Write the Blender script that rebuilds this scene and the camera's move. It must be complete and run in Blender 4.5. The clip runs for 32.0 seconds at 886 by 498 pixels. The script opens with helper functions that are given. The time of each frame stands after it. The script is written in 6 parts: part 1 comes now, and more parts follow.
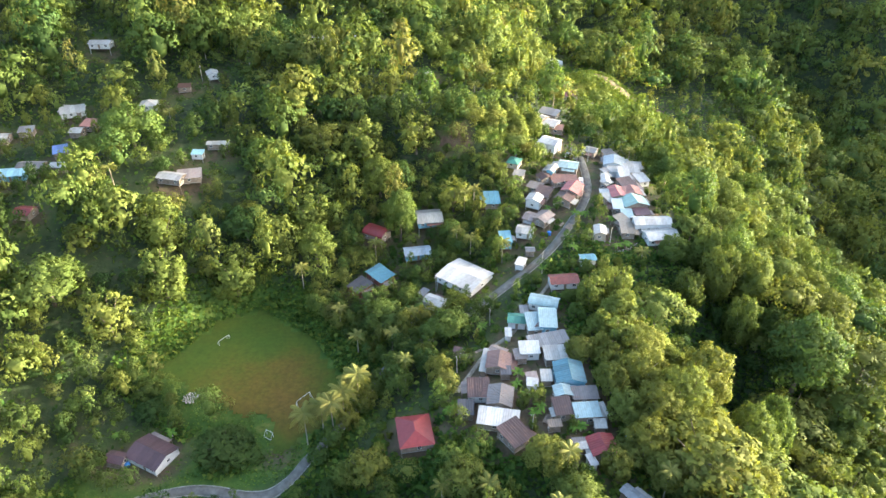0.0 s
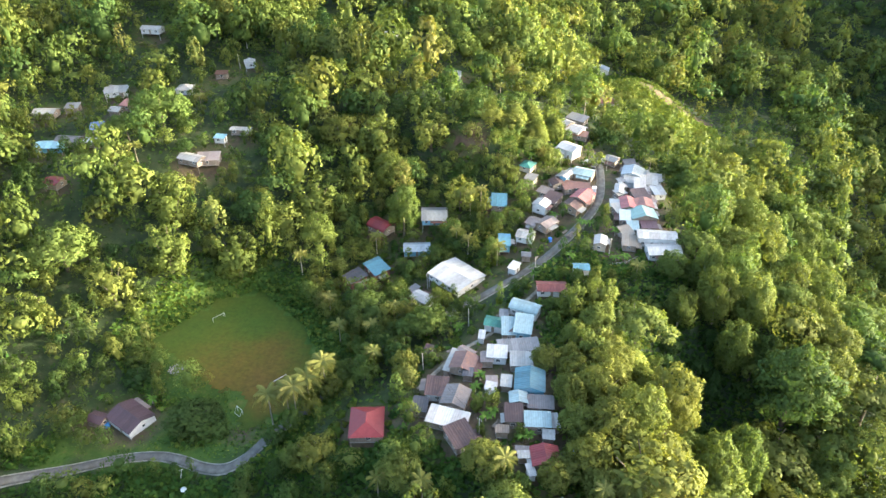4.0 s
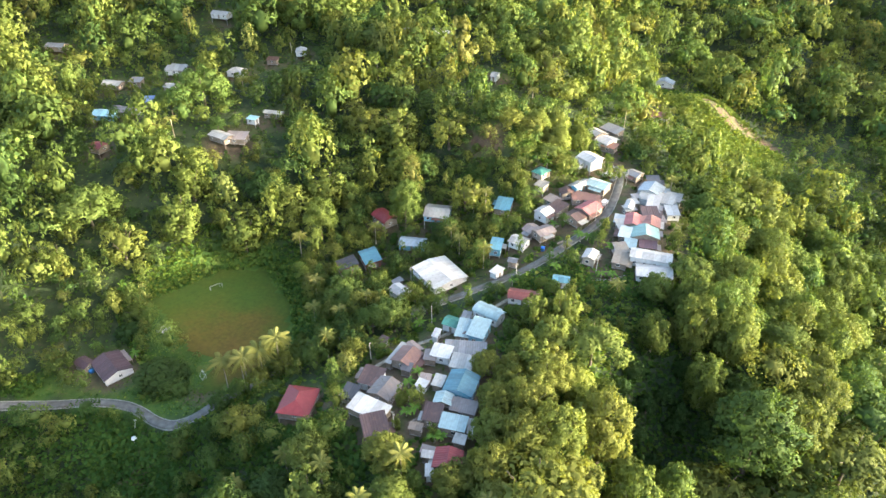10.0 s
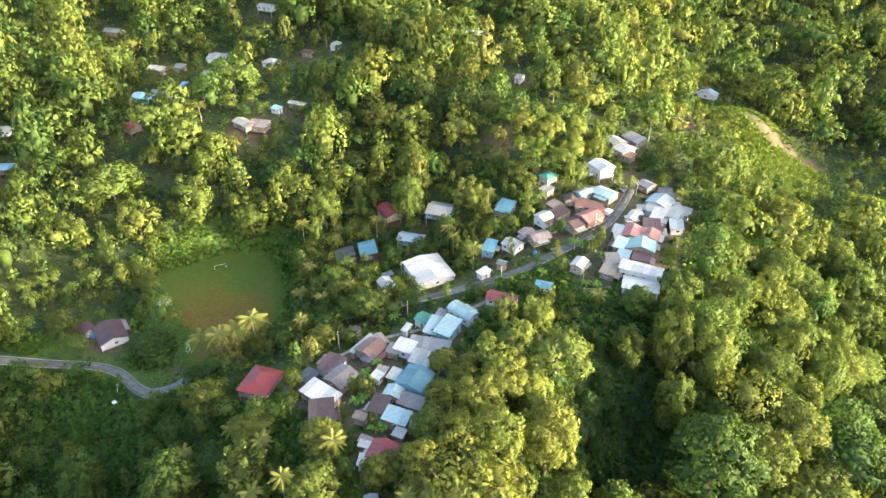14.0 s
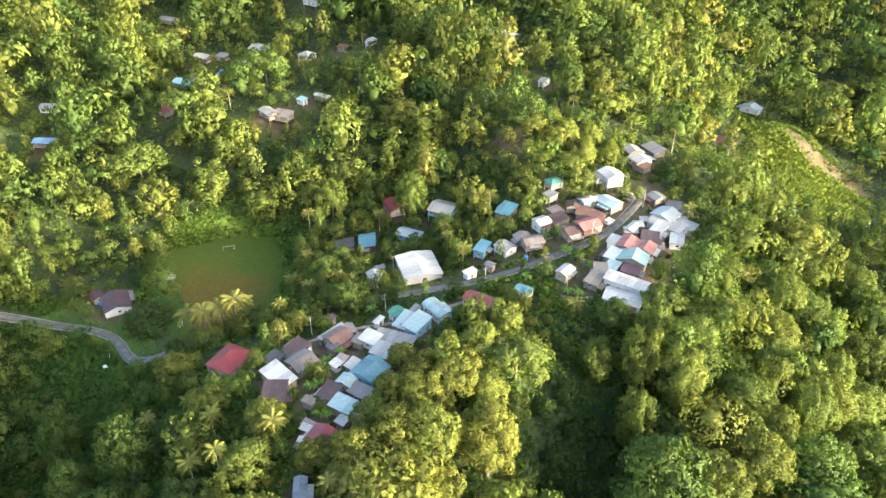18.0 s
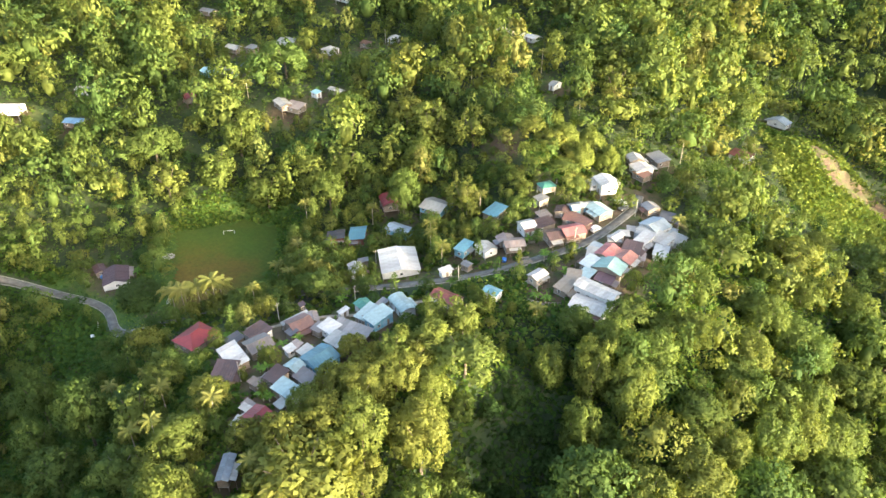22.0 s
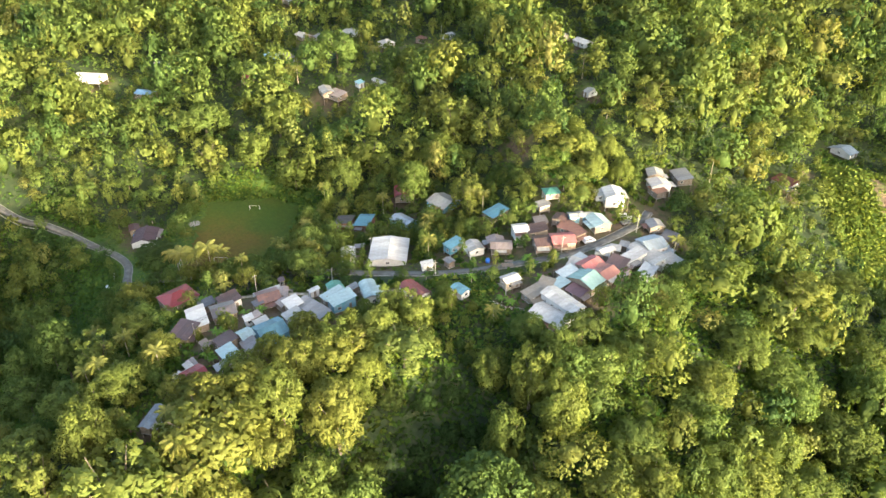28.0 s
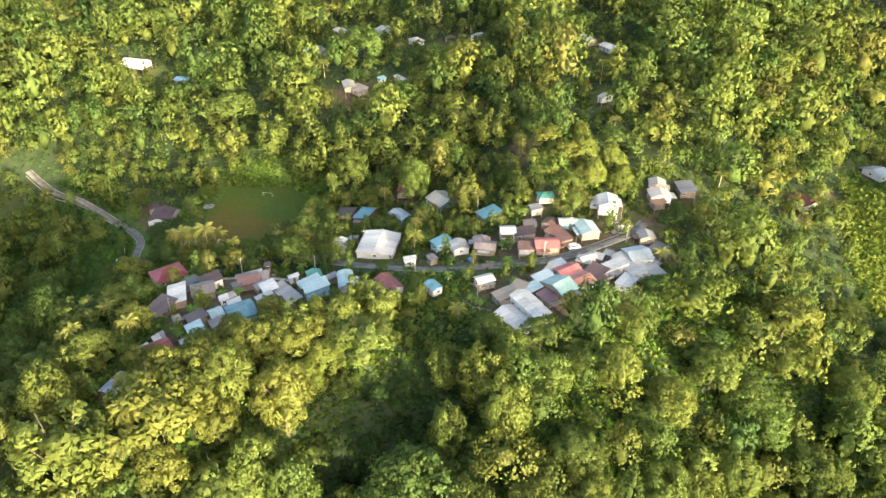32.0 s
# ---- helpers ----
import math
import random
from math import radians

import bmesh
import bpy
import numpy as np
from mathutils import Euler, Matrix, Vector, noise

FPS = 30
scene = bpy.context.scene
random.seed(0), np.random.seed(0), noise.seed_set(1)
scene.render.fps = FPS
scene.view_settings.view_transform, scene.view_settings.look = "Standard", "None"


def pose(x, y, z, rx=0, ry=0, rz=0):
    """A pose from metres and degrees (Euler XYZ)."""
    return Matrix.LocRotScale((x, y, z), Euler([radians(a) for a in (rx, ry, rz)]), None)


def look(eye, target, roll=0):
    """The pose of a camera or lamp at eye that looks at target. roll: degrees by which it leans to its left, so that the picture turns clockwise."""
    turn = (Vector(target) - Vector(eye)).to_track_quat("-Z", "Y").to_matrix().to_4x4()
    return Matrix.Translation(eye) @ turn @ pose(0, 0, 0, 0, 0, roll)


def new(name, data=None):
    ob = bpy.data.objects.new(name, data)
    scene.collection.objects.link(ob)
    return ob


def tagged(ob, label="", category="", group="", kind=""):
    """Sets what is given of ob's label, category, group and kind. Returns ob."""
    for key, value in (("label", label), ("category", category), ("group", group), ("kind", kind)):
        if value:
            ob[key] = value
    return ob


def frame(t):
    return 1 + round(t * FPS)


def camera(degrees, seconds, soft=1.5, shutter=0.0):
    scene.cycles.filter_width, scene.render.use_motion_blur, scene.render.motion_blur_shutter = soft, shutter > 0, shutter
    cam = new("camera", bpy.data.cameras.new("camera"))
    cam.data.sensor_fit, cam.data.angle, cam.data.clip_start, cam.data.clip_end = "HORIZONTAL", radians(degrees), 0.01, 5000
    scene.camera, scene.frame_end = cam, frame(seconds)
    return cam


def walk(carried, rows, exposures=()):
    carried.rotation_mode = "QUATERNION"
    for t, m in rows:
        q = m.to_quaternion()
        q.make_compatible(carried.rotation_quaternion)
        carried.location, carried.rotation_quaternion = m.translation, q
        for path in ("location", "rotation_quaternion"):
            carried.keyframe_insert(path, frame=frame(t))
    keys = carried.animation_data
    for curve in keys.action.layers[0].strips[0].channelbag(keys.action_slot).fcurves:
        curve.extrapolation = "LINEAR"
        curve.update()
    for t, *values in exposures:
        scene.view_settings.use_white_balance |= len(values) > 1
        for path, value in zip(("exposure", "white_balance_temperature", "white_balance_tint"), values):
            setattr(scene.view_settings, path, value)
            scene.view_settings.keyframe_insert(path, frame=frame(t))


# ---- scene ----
cam = camera(64.4, 32.0, soft=1.5)
METRES, EYE = 250.0, 140.0
ROWS = [
    (0.0, 0.0, 0.0, 0.0, 0.02, -33.83, -0.03),
    (0.5, 0.0153, -0.0003, -0.0003, 1.09, -33.83, -0.03),
    (1.0, 0.0308, -0.0002, -0.0007, 2.12, -33.81, -0.03),
    (1.5, 0.0461, 0.0002, -0.0009, 3.14, -33.8, -0.03),
    (2.0, 0.0615, 0.0006, -0.0011, 4.15, -33.78, -0.02),
    (2.5, 0.0768, 0.0013, -0.0016, 5.14, -33.76, -0.03),
    (3.0, 0.0922, 0.0023, -0.002, 6.13, -33.74, -0.03),
    (3.5, 0.1075, 0.0036, -0.0023, 7.12, -33.74, -0.05),
    (5.5, 0.1694, 0.0111, -0.0039, 11.06, -33.68, -0.04),
    (6.0, 0.1847, 0.0138, -0.0042, 12.04, -33.65, -0.02),
    (6.5, 0.1998, 0.0166, -0.0044, 13.0, -33.65, -0.01),
    (7.0, 0.2149, 0.0199, -0.005, 13.96, -33.62, -0.03),
    (7.5, 0.2303, 0.0232, -0.0054, 14.96, -33.6, -0.01),
    (8.0, 0.2455, 0.0269, -0.0058, 15.93, -33.57, 0.01),
    (8.5, 0.2601, 0.0308, -0.006, 16.87, -33.55, 0.0),
    (9.0, 0.2751, 0.0349, -0.0067, 17.83, -33.54, 0.0),
    (9.5, 0.2899, 0.0393, -0.007, 18.8, -33.53, 0.01),
    (10.0, 0.3047, 0.0439, -0.0074, 19.76, -33.53, 0.01),
    (10.5, 0.3195, 0.0487, -0.008, 20.73, -33.49, 0.02),
    (11.0, 0.3341, 0.0534, -0.0086, 21.69, -33.47, 0.0),
    (11.5, 0.3489, 0.0591, -0.0087, 22.66, -33.48, 0.04),
    (12.0, 0.3635, 0.0644, -0.0092, 23.64, -33.43, 0.04),
    (12.5, 0.378, 0.0699, -0.0098, 24.6, -33.41, 0.02),
    (13.0, 0.3925, 0.0758, -0.0103, 25.58, -33.39, 0.03),
    (13.5, 0.4068, 0.0821, -0.0107, 26.56, -33.36, 0.04),
    (14.0, 0.4214, 0.0883, -0.0111, 27.54, -33.35, 0.05),
    (14.5, 0.4355, 0.0949, -0.0116, 28.51, -33.31, 0.06),
    (16.5, 0.4907, 0.1238, -0.0131, 32.4, -33.23, 0.08),
    (17.0, 0.5043, 0.1315, -0.0132, 33.38, -33.22, 0.05),
    (17.5, 0.5178, 0.1395, -0.0135, 34.36, -33.21, 0.05),
    (18.0, 0.5311, 0.1477, -0.0138, 35.33, -33.2, 0.03),
    (18.5, 0.5443, 0.1562, -0.0141, 36.3, -33.19, 0.02),
    (19.0, 0.5579, 0.1651, -0.0141, 36.69, -33.19, 0.02),
    (19.5, 0.5705, 0.1737, -0.0144, 37.01, -33.17, 0.02),
    (20.0, 0.5833, 0.1827, -0.0148, 38.01, -33.16, 0.01),
    (20.5, 0.596, 0.192, -0.0151, 39.05, -33.13, 0.03),
    (21.0, 0.6085, 0.2013, -0.0156, 40.08, -33.1, 0.01),
    (21.5, 0.621, 0.2109, -0.016, 41.11, -33.07, 0.02),
    (22.0, 0.6331, 0.2205, -0.0162, 42.1, -33.07, -0.01),
    (22.5, 0.6455, 0.2305, -0.0166, 43.1, -33.04, -0.0),
    (23.0, 0.6575, 0.2408, -0.0169, 44.11, -33.02, 0.01),
    (23.5, 0.6693, 0.2512, -0.0174, 45.13, -33.0, 0.0),
    (24.0, 0.6809, 0.2616, -0.0178, 46.14, -32.98, -0.01),
    (24.5, 0.6924, 0.2725, -0.0182, 47.16, -32.98, -0.01),
    (25.0, 0.7036, 0.2835, -0.0184, 48.16, -32.98, -0.01),
    (25.5, 0.7146, 0.2947, -0.0188, 49.13, -32.98, -0.01),
    (27.5, 0.7576, 0.3413, -0.0206, 53.01, -32.92, -0.02),
    (28.0, 0.7679, 0.3535, -0.0209, 53.96, -32.9, -0.02),
    (28.5, 0.7772, 0.3649, -0.0212, 54.85, -32.88, -0.01),
    (29.0, 0.7869, 0.3772, -0.0214, 55.79, -32.87, -0.01),
    (29.5, 0.7966, 0.3898, -0.0216, 56.73, -32.87, -0.02),
    (30.0, 0.8061, 0.4025, -0.0219, 57.64, -32.84, -0.04),
    (30.5, 0.8153, 0.4154, -0.0221, 58.55, -32.83, -0.05),
    (31.0, 0.8243, 0.4284, -0.0223, 59.45, -32.82, -0.04),
    (31.5, 0.8331, 0.4415, -0.0225, 60.31, -32.81, -0.05),
    (32.0, 0.8418, 0.4549, -0.0227, 61.19, -32.79, -0.05),
]
walk(cam, [(t, pose(METRES * x, METRES * y, EYE + METRES * z, 90 + pitch, roll, yaw)) for t, x, y, z, yaw, pitch, roll in ROWS],
     exposures=[(0.0, 3.34, 6000, 10), (18.0, 3.31, 6300, 10), (32.0, 2.98, 6500, 10)])

# ---- light ----
SUN_AZ = Vector((0.985, 0.12))
SUN_EL = 9.5
sun_data = bpy.data.lights.new("sun", "SUN")
sun_data.energy, sun_data.angle, sun_data.color = 2.55, radians(2.0), (1.0, 0.90, 0.63)
sun = new("sun", sun_data)
sun_dir = Vector((SUN_AZ.x * math.cos(radians(SUN_EL)), SUN_AZ.y * math.cos(radians(SUN_EL)), math.sin(radians(SUN_EL))))
sun.matrix_world = look(tuple(sun_dir * 400), (0, 0, 0))
world = bpy.data.worlds.new("sky")
scene.world = world
world.use_nodes = True
wn = world.node_tree
sky = wn.nodes.new("ShaderNodeTexSky")
sky.sky_type, sky.sun_disc = "NISHITA", False
sky.sun_elevation, sky.sun_rotation = radians(SUN_EL), math.atan2(SUN_AZ.x, SUN_AZ.y)
sky.air_density, sky.dust_density, sky.ozone_density = 0.8, 5.0, 0.8
wn.links.new(sky.outputs[0], wn.nodes["Background"].inputs[0])
wn.nodes["Background"].inputs[1].default_value = 0.165

# ---- materials ----


class Mat:
    """A small builder of node materials."""

    def __init__(self, name, rough=0.8, metal=0.0, spec=0.3):
        self.m = bpy.data.materials.new(name)
        self.m.use_nodes = True
        self.t = self.m.node_tree
        self.b = self.t.nodes["Principled BSDF"]
        self.b.inputs["Roughness"].default_value = rough
        self.b.inputs["Metallic"].default_value = metal
        self.b.inputs["Specular IOR Level"].default_value = spec

    def node(self, kind, **values):
        n = self.t.nodes.new(kind)
        for key, value in values.items():
            n.inputs[key].default_value = value
        return n

    def link(self, a, b):
        self.t.links.new(a, b)

    def coords(self, which="Object"):
        if which == "World":
            return self.node("ShaderNodeNewGeometry").outputs["Position"]
        return self.node("ShaderNodeTexCoord").outputs[which]

    def noise(self, scale, detail=3.0, which="Object", rough=0.55):
        n = self.node("ShaderNodeTexNoise", Scale=scale, Detail=detail, Roughness=rough)
        self.link(self.coords(which), n.inputs["Vector"])
        return n.outputs["Fac"]

    def ramp(self, fac, stops):
        r = self.t.nodes.new("ShaderNodeValToRGB")
        while len(r.color_ramp.elements) < len(stops):
            r.color_ramp.elements.new(0.5)
        for e, (p, c) in zip(r.color_ramp.elements, stops):
            e.position, e.color = p, (*c, 1)
        self.link(fac, r.inputs[0])
        return r.outputs[0]

    def mix(self, fac, a, b, blend="MIX"):
        n = self.t.nodes.new("ShaderNodeMix")
        n.data_type, n.blend_type = "RGBA", blend
        for k, v in ((0, fac), (6, a), (7, b)):
            if isinstance(v, (int, float)):
                n.inputs[k].default_value = v
            elif isinstance(v, tuple):
                n.inputs[k].default_value = (*v, 1)
            else:
                self.link(v, n.inputs[k])
        return n.outputs[2]

    def math(self, op, a, b=0.0):
        n = self.t.nodes.new("ShaderNodeMath")
        n.operation = op
        for k, v in enumerate((a, b)):
            if isinstance(v, (int, float)):
                n.inputs[k].default_value = v
            else:
                self.link(v, n.inputs[k])
        return n.outputs[0]

    def colour(self, c):
        if isinstance(c, tuple):
            self.b.inputs["Base Color"].default_value = (*c, 1)
        else:
            self.link(c, self.b.inputs["Base Color"])
        return self

    def bump(self, fac, strength, distance=0.05):
        n = self.node("ShaderNodeBump", Strength=strength, Distance=distance)
        self.link(fac, n.inputs["Height"])
        self.link(n.outputs[0], self.b.inputs["Normal"])
        return self


def leaf_material(name, dark, mid, light, odd, passing=0.34):
    """Foliage: patches of tone from tree to tree, fine variation from clump to clump, and light that passes through."""
    k = Mat(name, 0.66, 0.0, 0.12)
    geo = k.node("ShaderNodeNewGeometry")
    info = k.node("ShaderNodeObjectInfo")
    tint = k.t.nodes.new("ShaderNodeAttribute")
    tint.attribute_name = "tint"
    big = k.noise(0.085, 1.0, "World")
    fac = k.math("ADD", k.math("MULTIPLY", tint.outputs["Fac"], 0.62), k.math("MULTIPLY", big, 0.36))
    fac = k.math("ADD", fac, k.math("MULTIPLY", geo.outputs["Random Per Island"], 0.045))
    fac = k.math("ADD", fac, k.math("MULTIPLY", info.outputs["Random"], 0.06))
    tone = k.ramp(fac, [(0.30, dark), (0.56, mid), (0.82, light)])
    rare = k.ramp(tint.outputs["Fac"], [(0.94, (0, 0, 0)), (0.98, (1, 1, 1))])
    tone = k.mix(k.math("MULTIPLY", rare, 0.45), tone, odd)
    hue = k.math("FRACT", k.math("MULTIPLY", tint.outputs["Fac"], 7.4))
    tone = k.mix(1.0, tone, k.ramp(hue, [(0.0, (0.88, 1.0, 0.94)), (0.35, (1.0, 1.02, 0.90)), (0.65, (1.07, 1.02, 0.86)), (0.92, (1.12, 1.0, 0.82)), (1.0, (1.17, 0.96, 0.86))]), "MULTIPLY")
    k.colour(tone).bump(k.noise(1.9, 2.0, "World", 0.7), 0.28, 0.35)
    glow = k.node("ShaderNodeBsdfTranslucent")
    k.link(k.mix(1.0, tone, (1.07, 1.06, 0.57), "MULTIPLY"), glow.inputs[0])
    both = k.node("ShaderNodeMixShader", Fac=passing)
    out = k.t.nodes["Material Output"]
    k.link(k.b.outputs[0], both.inputs[1])
    k.link(glow.outputs[0], both.inputs[2])
    k.link(both.outputs[0], out.inputs[0])
    return k.m


LEAF = leaf_material("leaf", (0.054, 0.090, 0.026), (0.105, 0.142, 0.036), (0.134, 0.162, 0.043), (0.170, 0.130, 0.052), 0.42)
PLUME = leaf_material("plume_leaf", (0.096, 0.128, 0.028), (0.138, 0.170, 0.039), (0.182, 0.208, 0.052), (0.150, 0.145, 0.055), 0.40)
PALM_LEAF = leaf_material("palm_leaf", (0.092, 0.118, 0.030), (0.148, 0.155, 0.043), (0.220, 0.205, 0.072), (0.155, 0.128, 0.046), 0.3)
SHRUB = leaf_material("shrub", (0.036, 0.078, 0.014), (0.074, 0.124, 0.020), (0.135, 0.172, 0.032), (0.130, 0.150, 0.036))
BANANA_LEAF = leaf_material("banana_leaf", (0.060, 0.130, 0.025), (0.090, 0.170, 0.030), (0.140, 0.200, 0.040), (0.150, 0.170, 0.050), 0.35)

k = Mat("bark", 0.9)
k.colour(k.ramp(k.noise(1.7, 4.0), [(0.3, (0.05, 0.04, 0.028)), (0.7, (0.15, 0.12, 0.09))])).bump(k.noise(6.0), 0.6)
BARK = k.m
k = Mat("palm_bark", 0.9)
k.colour(k.ramp(k.noise(2.3, 4.0), [(0.3, (0.20, 0.17, 0.13)), (0.7, (0.34, 0.30, 0.24))])).bump(k.noise(5.0), 0.5)
PALM_BARK = k.m

# ---- the lie of the land ----
# Heights of broad hills on a 60 m lattice; each hill is a smooth mound 48 m wide.
HILLS = (
    (1, 3, 0, -12, -12, 5, -17, -16, -8),
    (5, 1, -13, 0, 3, 10, -24, -24, -17),
    (3, 3, -9, -15, 2, 0, -1, -1, -12),
    (0, -6, 22, -3, -14, 6, 6, -26, -29),
    (6, -4, -1, 6, 17, -4, 4, -17, -27),
    (8, 17, 10, 3, 9, -2, -12, 9, -29),
    (0, 6, 13, 9, 5, 2, -26, 10, -47),
    (-1, 1, 5, 4, -3, -4, -2, -2, -13),
    (0, 0, 1, 0, -2, -2, -5, -17, -4),
)
# (430, 530) is an unseen hill added to shade the far right valley
OUTER = ((143, 256, -10, 16, 24), (430, 530, 45, 50, 55), (90, 153, -22, 12, 22), (-38, 80, -22, 34, 17), (92, 386, 18, 18, 22), (8, 268, 16, 14, 8), (-116, 70, -24, 36, 17), (-380, 330, 40, 120, 140), (-230, 600, 60, 150, 120), (60, 690, 70, 170, 120), (420, 700, 40, 160, 140))


def step(a, b, v):
    u = np.clip((v - a) / (b - a), 0, 1)
    return u * u * (3 - 2 * u)


FIELD_EDGE = [(-91, 166), (-78, 190), (-65, 197), (-43, 180), (-28.5, 157), (-36, 141), (-46, 133), (-53, 145), (-75, 154)]


def poly_dist(x, y, pts):
    """Distance to a closed outline, negative inside."""
    best = np.full(np.broadcast(x, y).shape, 1e9)
    inside = np.zeros(best.shape, bool)
    for (ax, ay), (bx, by) in zip(pts, pts[1:] + pts[:1]):
        dx, dy = bx - ax, by - ay
        u = np.clip(((x - ax) * dx + (y - ay) * dy) / (dx * dx + dy * dy), 0, 1)
        best = np.minimum(best, np.hypot(x - ax - u * dx, y - ay - u * dy))
        inside ^= ((ay > y) != (by > y)) & (x < dx * (y - ay) / (dy if dy else 1e-9) + ax)
    return np.where(inside, -best, best)


def land(x, y):
    """Height of the land, in metres, for numbers or arrays."""
    x, y = np.asarray(x, float), np.asarray(y, float)
    z = np.zeros(np.broadcast(x, y).shape)
    for j, line in enumerate(HILLS):
        gy = np.exp(-((y - 50 - 60 * j) ** 2) / 4608.0)
        for i, h in enumerate(line):
            if h:
                z = z + h * gy * np.exp(-((x + 240 - 60 * i) ** 2) / 4608.0)
    for cx, cy, h, sx, sy in OUTER:
        z = z + h * np.exp(-((x - cx) ** 2 / (2 * sx * sx) + (y - cy) ** 2 / (2 * sy * sy)))
    pad = 1 - step(0.0, 13.0, poly_dist(x, y, FIELD_EDGE))
    return z * (1 - pad) - 18.6 * pad


def spot(x, y):
    return float(land(x, y))


def link_mesh(name, verts, faces, material, parent=None, smooth=False):
    """One mesh object out of arrays; faces is an (n, 3) or (n, 4) array, or a list of such."""
    me = bpy.data.meshes.new(name)
    verts = np.asarray(verts, np.float32)
    groups = faces if isinstance(faces, list) else [faces]
    groups = [np.asarray(g, np.int32) for g in groups if len(g)]
    loops = np.concatenate([g.ravel() for g in groups])
    sizes = np.concatenate([np.full(len(g), g.shape[1], np.int32) for g in groups])
    me.vertices.add(len(verts))
    me.vertices.foreach_set("co", verts.ravel())
    me.loops.add(len(loops))
    me.loops.foreach_set("vertex_index", loops)
    me.polygons.add(len(sizes))
    me.polygons.foreach_set("loop_start", np.concatenate([[0], np.cumsum(sizes)[:-1]]).astype(np.int32))
    if smooth == "tris":
        me.polygons.foreach_set("use_smooth", sizes == 3)
    elif smooth:
        me.polygons.foreach_set("use_smooth", np.ones(len(sizes), bool))
    me.update(calc_edges=True)
    me.validate()
    me.materials.append(material)
    ob = new(name, me)
    ob.parent = parent
    return ob


def set_normals(ob, normals):
    """Rounds the shading of many small leaves to the form of their bough."""
    n = np.asarray(normals, np.float32)
    n = n / np.maximum(np.linalg.norm(n, axis=1), 1e-6)[:, None]
    ob.data.normals_split_custom_set_from_vertices(n)


def set_tint(ob, values):
    """A growth tone from 0 to 1 for each vertex, alike over one plant."""
    layer = ob.data.attributes.new("tint", "FLOAT", "POINT")
    layer.data.foreach_set("value", np.ascontiguousarray(values, np.float32))


def part(name, bm, material, parent, label=""):
    """Links a bmesh as one mesh object under a thing or a part."""
    me = bpy.data.meshes.new(name)
    bm.to_mesh(me)
    bm.free()
    me.materials.append(material)
    ob = new(name, me)
    ob.parent = parent
    return tagged(ob, label)


# ground sheet: fine near the village, coarser towards the horizon
def spread(lo, hi, fine):
    mid = np.arange(lo, hi + 0.1, fine)
    out = np.cumsum(np.geomspace(fine, 900, 22))
    return np.concatenate([lo - out[::-1], mid, hi + out])


gx, gy = spread(-310, 340, 3.2), spread(30, 570, 3.2)
GX, GY = np.meshgrid(gx, gy)
GZ = land(GX, GY)
rng = np.random.default_rng(5)
GZ = GZ + (rng.random(GZ.shape) - 0.5) * 0.35 * step(0.0, 6.0, poly_dist(GX, GY, FIELD_EDGE))
nx, ny = len(gx), len(gy)
idx = np.arange(nx * ny).reshape(ny, nx)
quads = np.stack([idx[:-1, :-1], idx[:-1, 1:], idx[1:, 1:], idx[1:, :-1]], -1).reshape(-1, 4)
k = Mat("earth", 0.95)
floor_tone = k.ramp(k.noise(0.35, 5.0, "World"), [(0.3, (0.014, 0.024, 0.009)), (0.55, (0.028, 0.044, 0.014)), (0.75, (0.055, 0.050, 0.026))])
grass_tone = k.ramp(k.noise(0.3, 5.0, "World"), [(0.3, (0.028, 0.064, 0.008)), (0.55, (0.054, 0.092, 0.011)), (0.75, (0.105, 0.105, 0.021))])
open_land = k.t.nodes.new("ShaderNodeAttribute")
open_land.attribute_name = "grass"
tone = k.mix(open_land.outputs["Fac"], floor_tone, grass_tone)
bare = k.t.nodes.new("ShaderNodeAttribute")
bare.attribute_name = "bare"
soil = k.ramp(k.noise(0.5, 5.0, "World"), [(0.3, (0.060, 0.040, 0.026)), (0.7, (0.120, 0.080, 0.050))])
patchy = k.math("MULTIPLY", bare.outputs["Fac"], k.ramp(k.noise(0.22, 4.0, "World"), [(0.35, (0.35, 0.35, 0.35)), (0.55, (1, 1, 1))]))
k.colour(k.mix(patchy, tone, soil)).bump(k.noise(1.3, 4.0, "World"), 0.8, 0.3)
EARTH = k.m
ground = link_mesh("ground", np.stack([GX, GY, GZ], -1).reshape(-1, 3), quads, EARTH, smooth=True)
tagged(ground, "green hilly ground under the tropical forest", "ground", kind="structure")


# ---- roads and the field ----
VILLAGE_ROAD = [(55.5, 281), (58.0, 272), (58.3, 257), (57.0, 244), (53.0, 233), (47.0, 222.5), (39.6, 210.8), (31.0, 201), (23.5, 194), (15.5, 186.5), (4.0, 177), (-7.0, 168.5), (-16, 160), (-23, 149), (-29, 138), (-36.5, 128), (-40.5, 122.5), (-46, 119.0), (-53, 119.3), (-62, 122), (-70, 123), (-80, 121.3), (-92, 116.5), (-105, 111), (-119, 103.6), (-130, 95.5), (-150, 86)]
FOOTPATH = [(36.5, 191), (30.5, 181.5), (26, 176), (22, 166), (14, 158), (9, 150), (4, 141)]


def smooth_line(pts, per=6):
    out = []
    p = [pts[0]] + list(pts) + [pts[-1]]
    for i in range(1, len(p) - 2):
        a, b, c, d = (np.array(p[i + j], float) for j in (-1, 0, 1, 2))
        for s in range(per):
            u = s / per
            out.append(0.5 * ((2 * b) + (c - a) * u + (2 * a - 5 * b + 4 * c - d) * u * u + (3 * b - a - 3 * c + d) * u ** 3))
    out.append(np.array(pts[-1], float))
    return np.array(out)


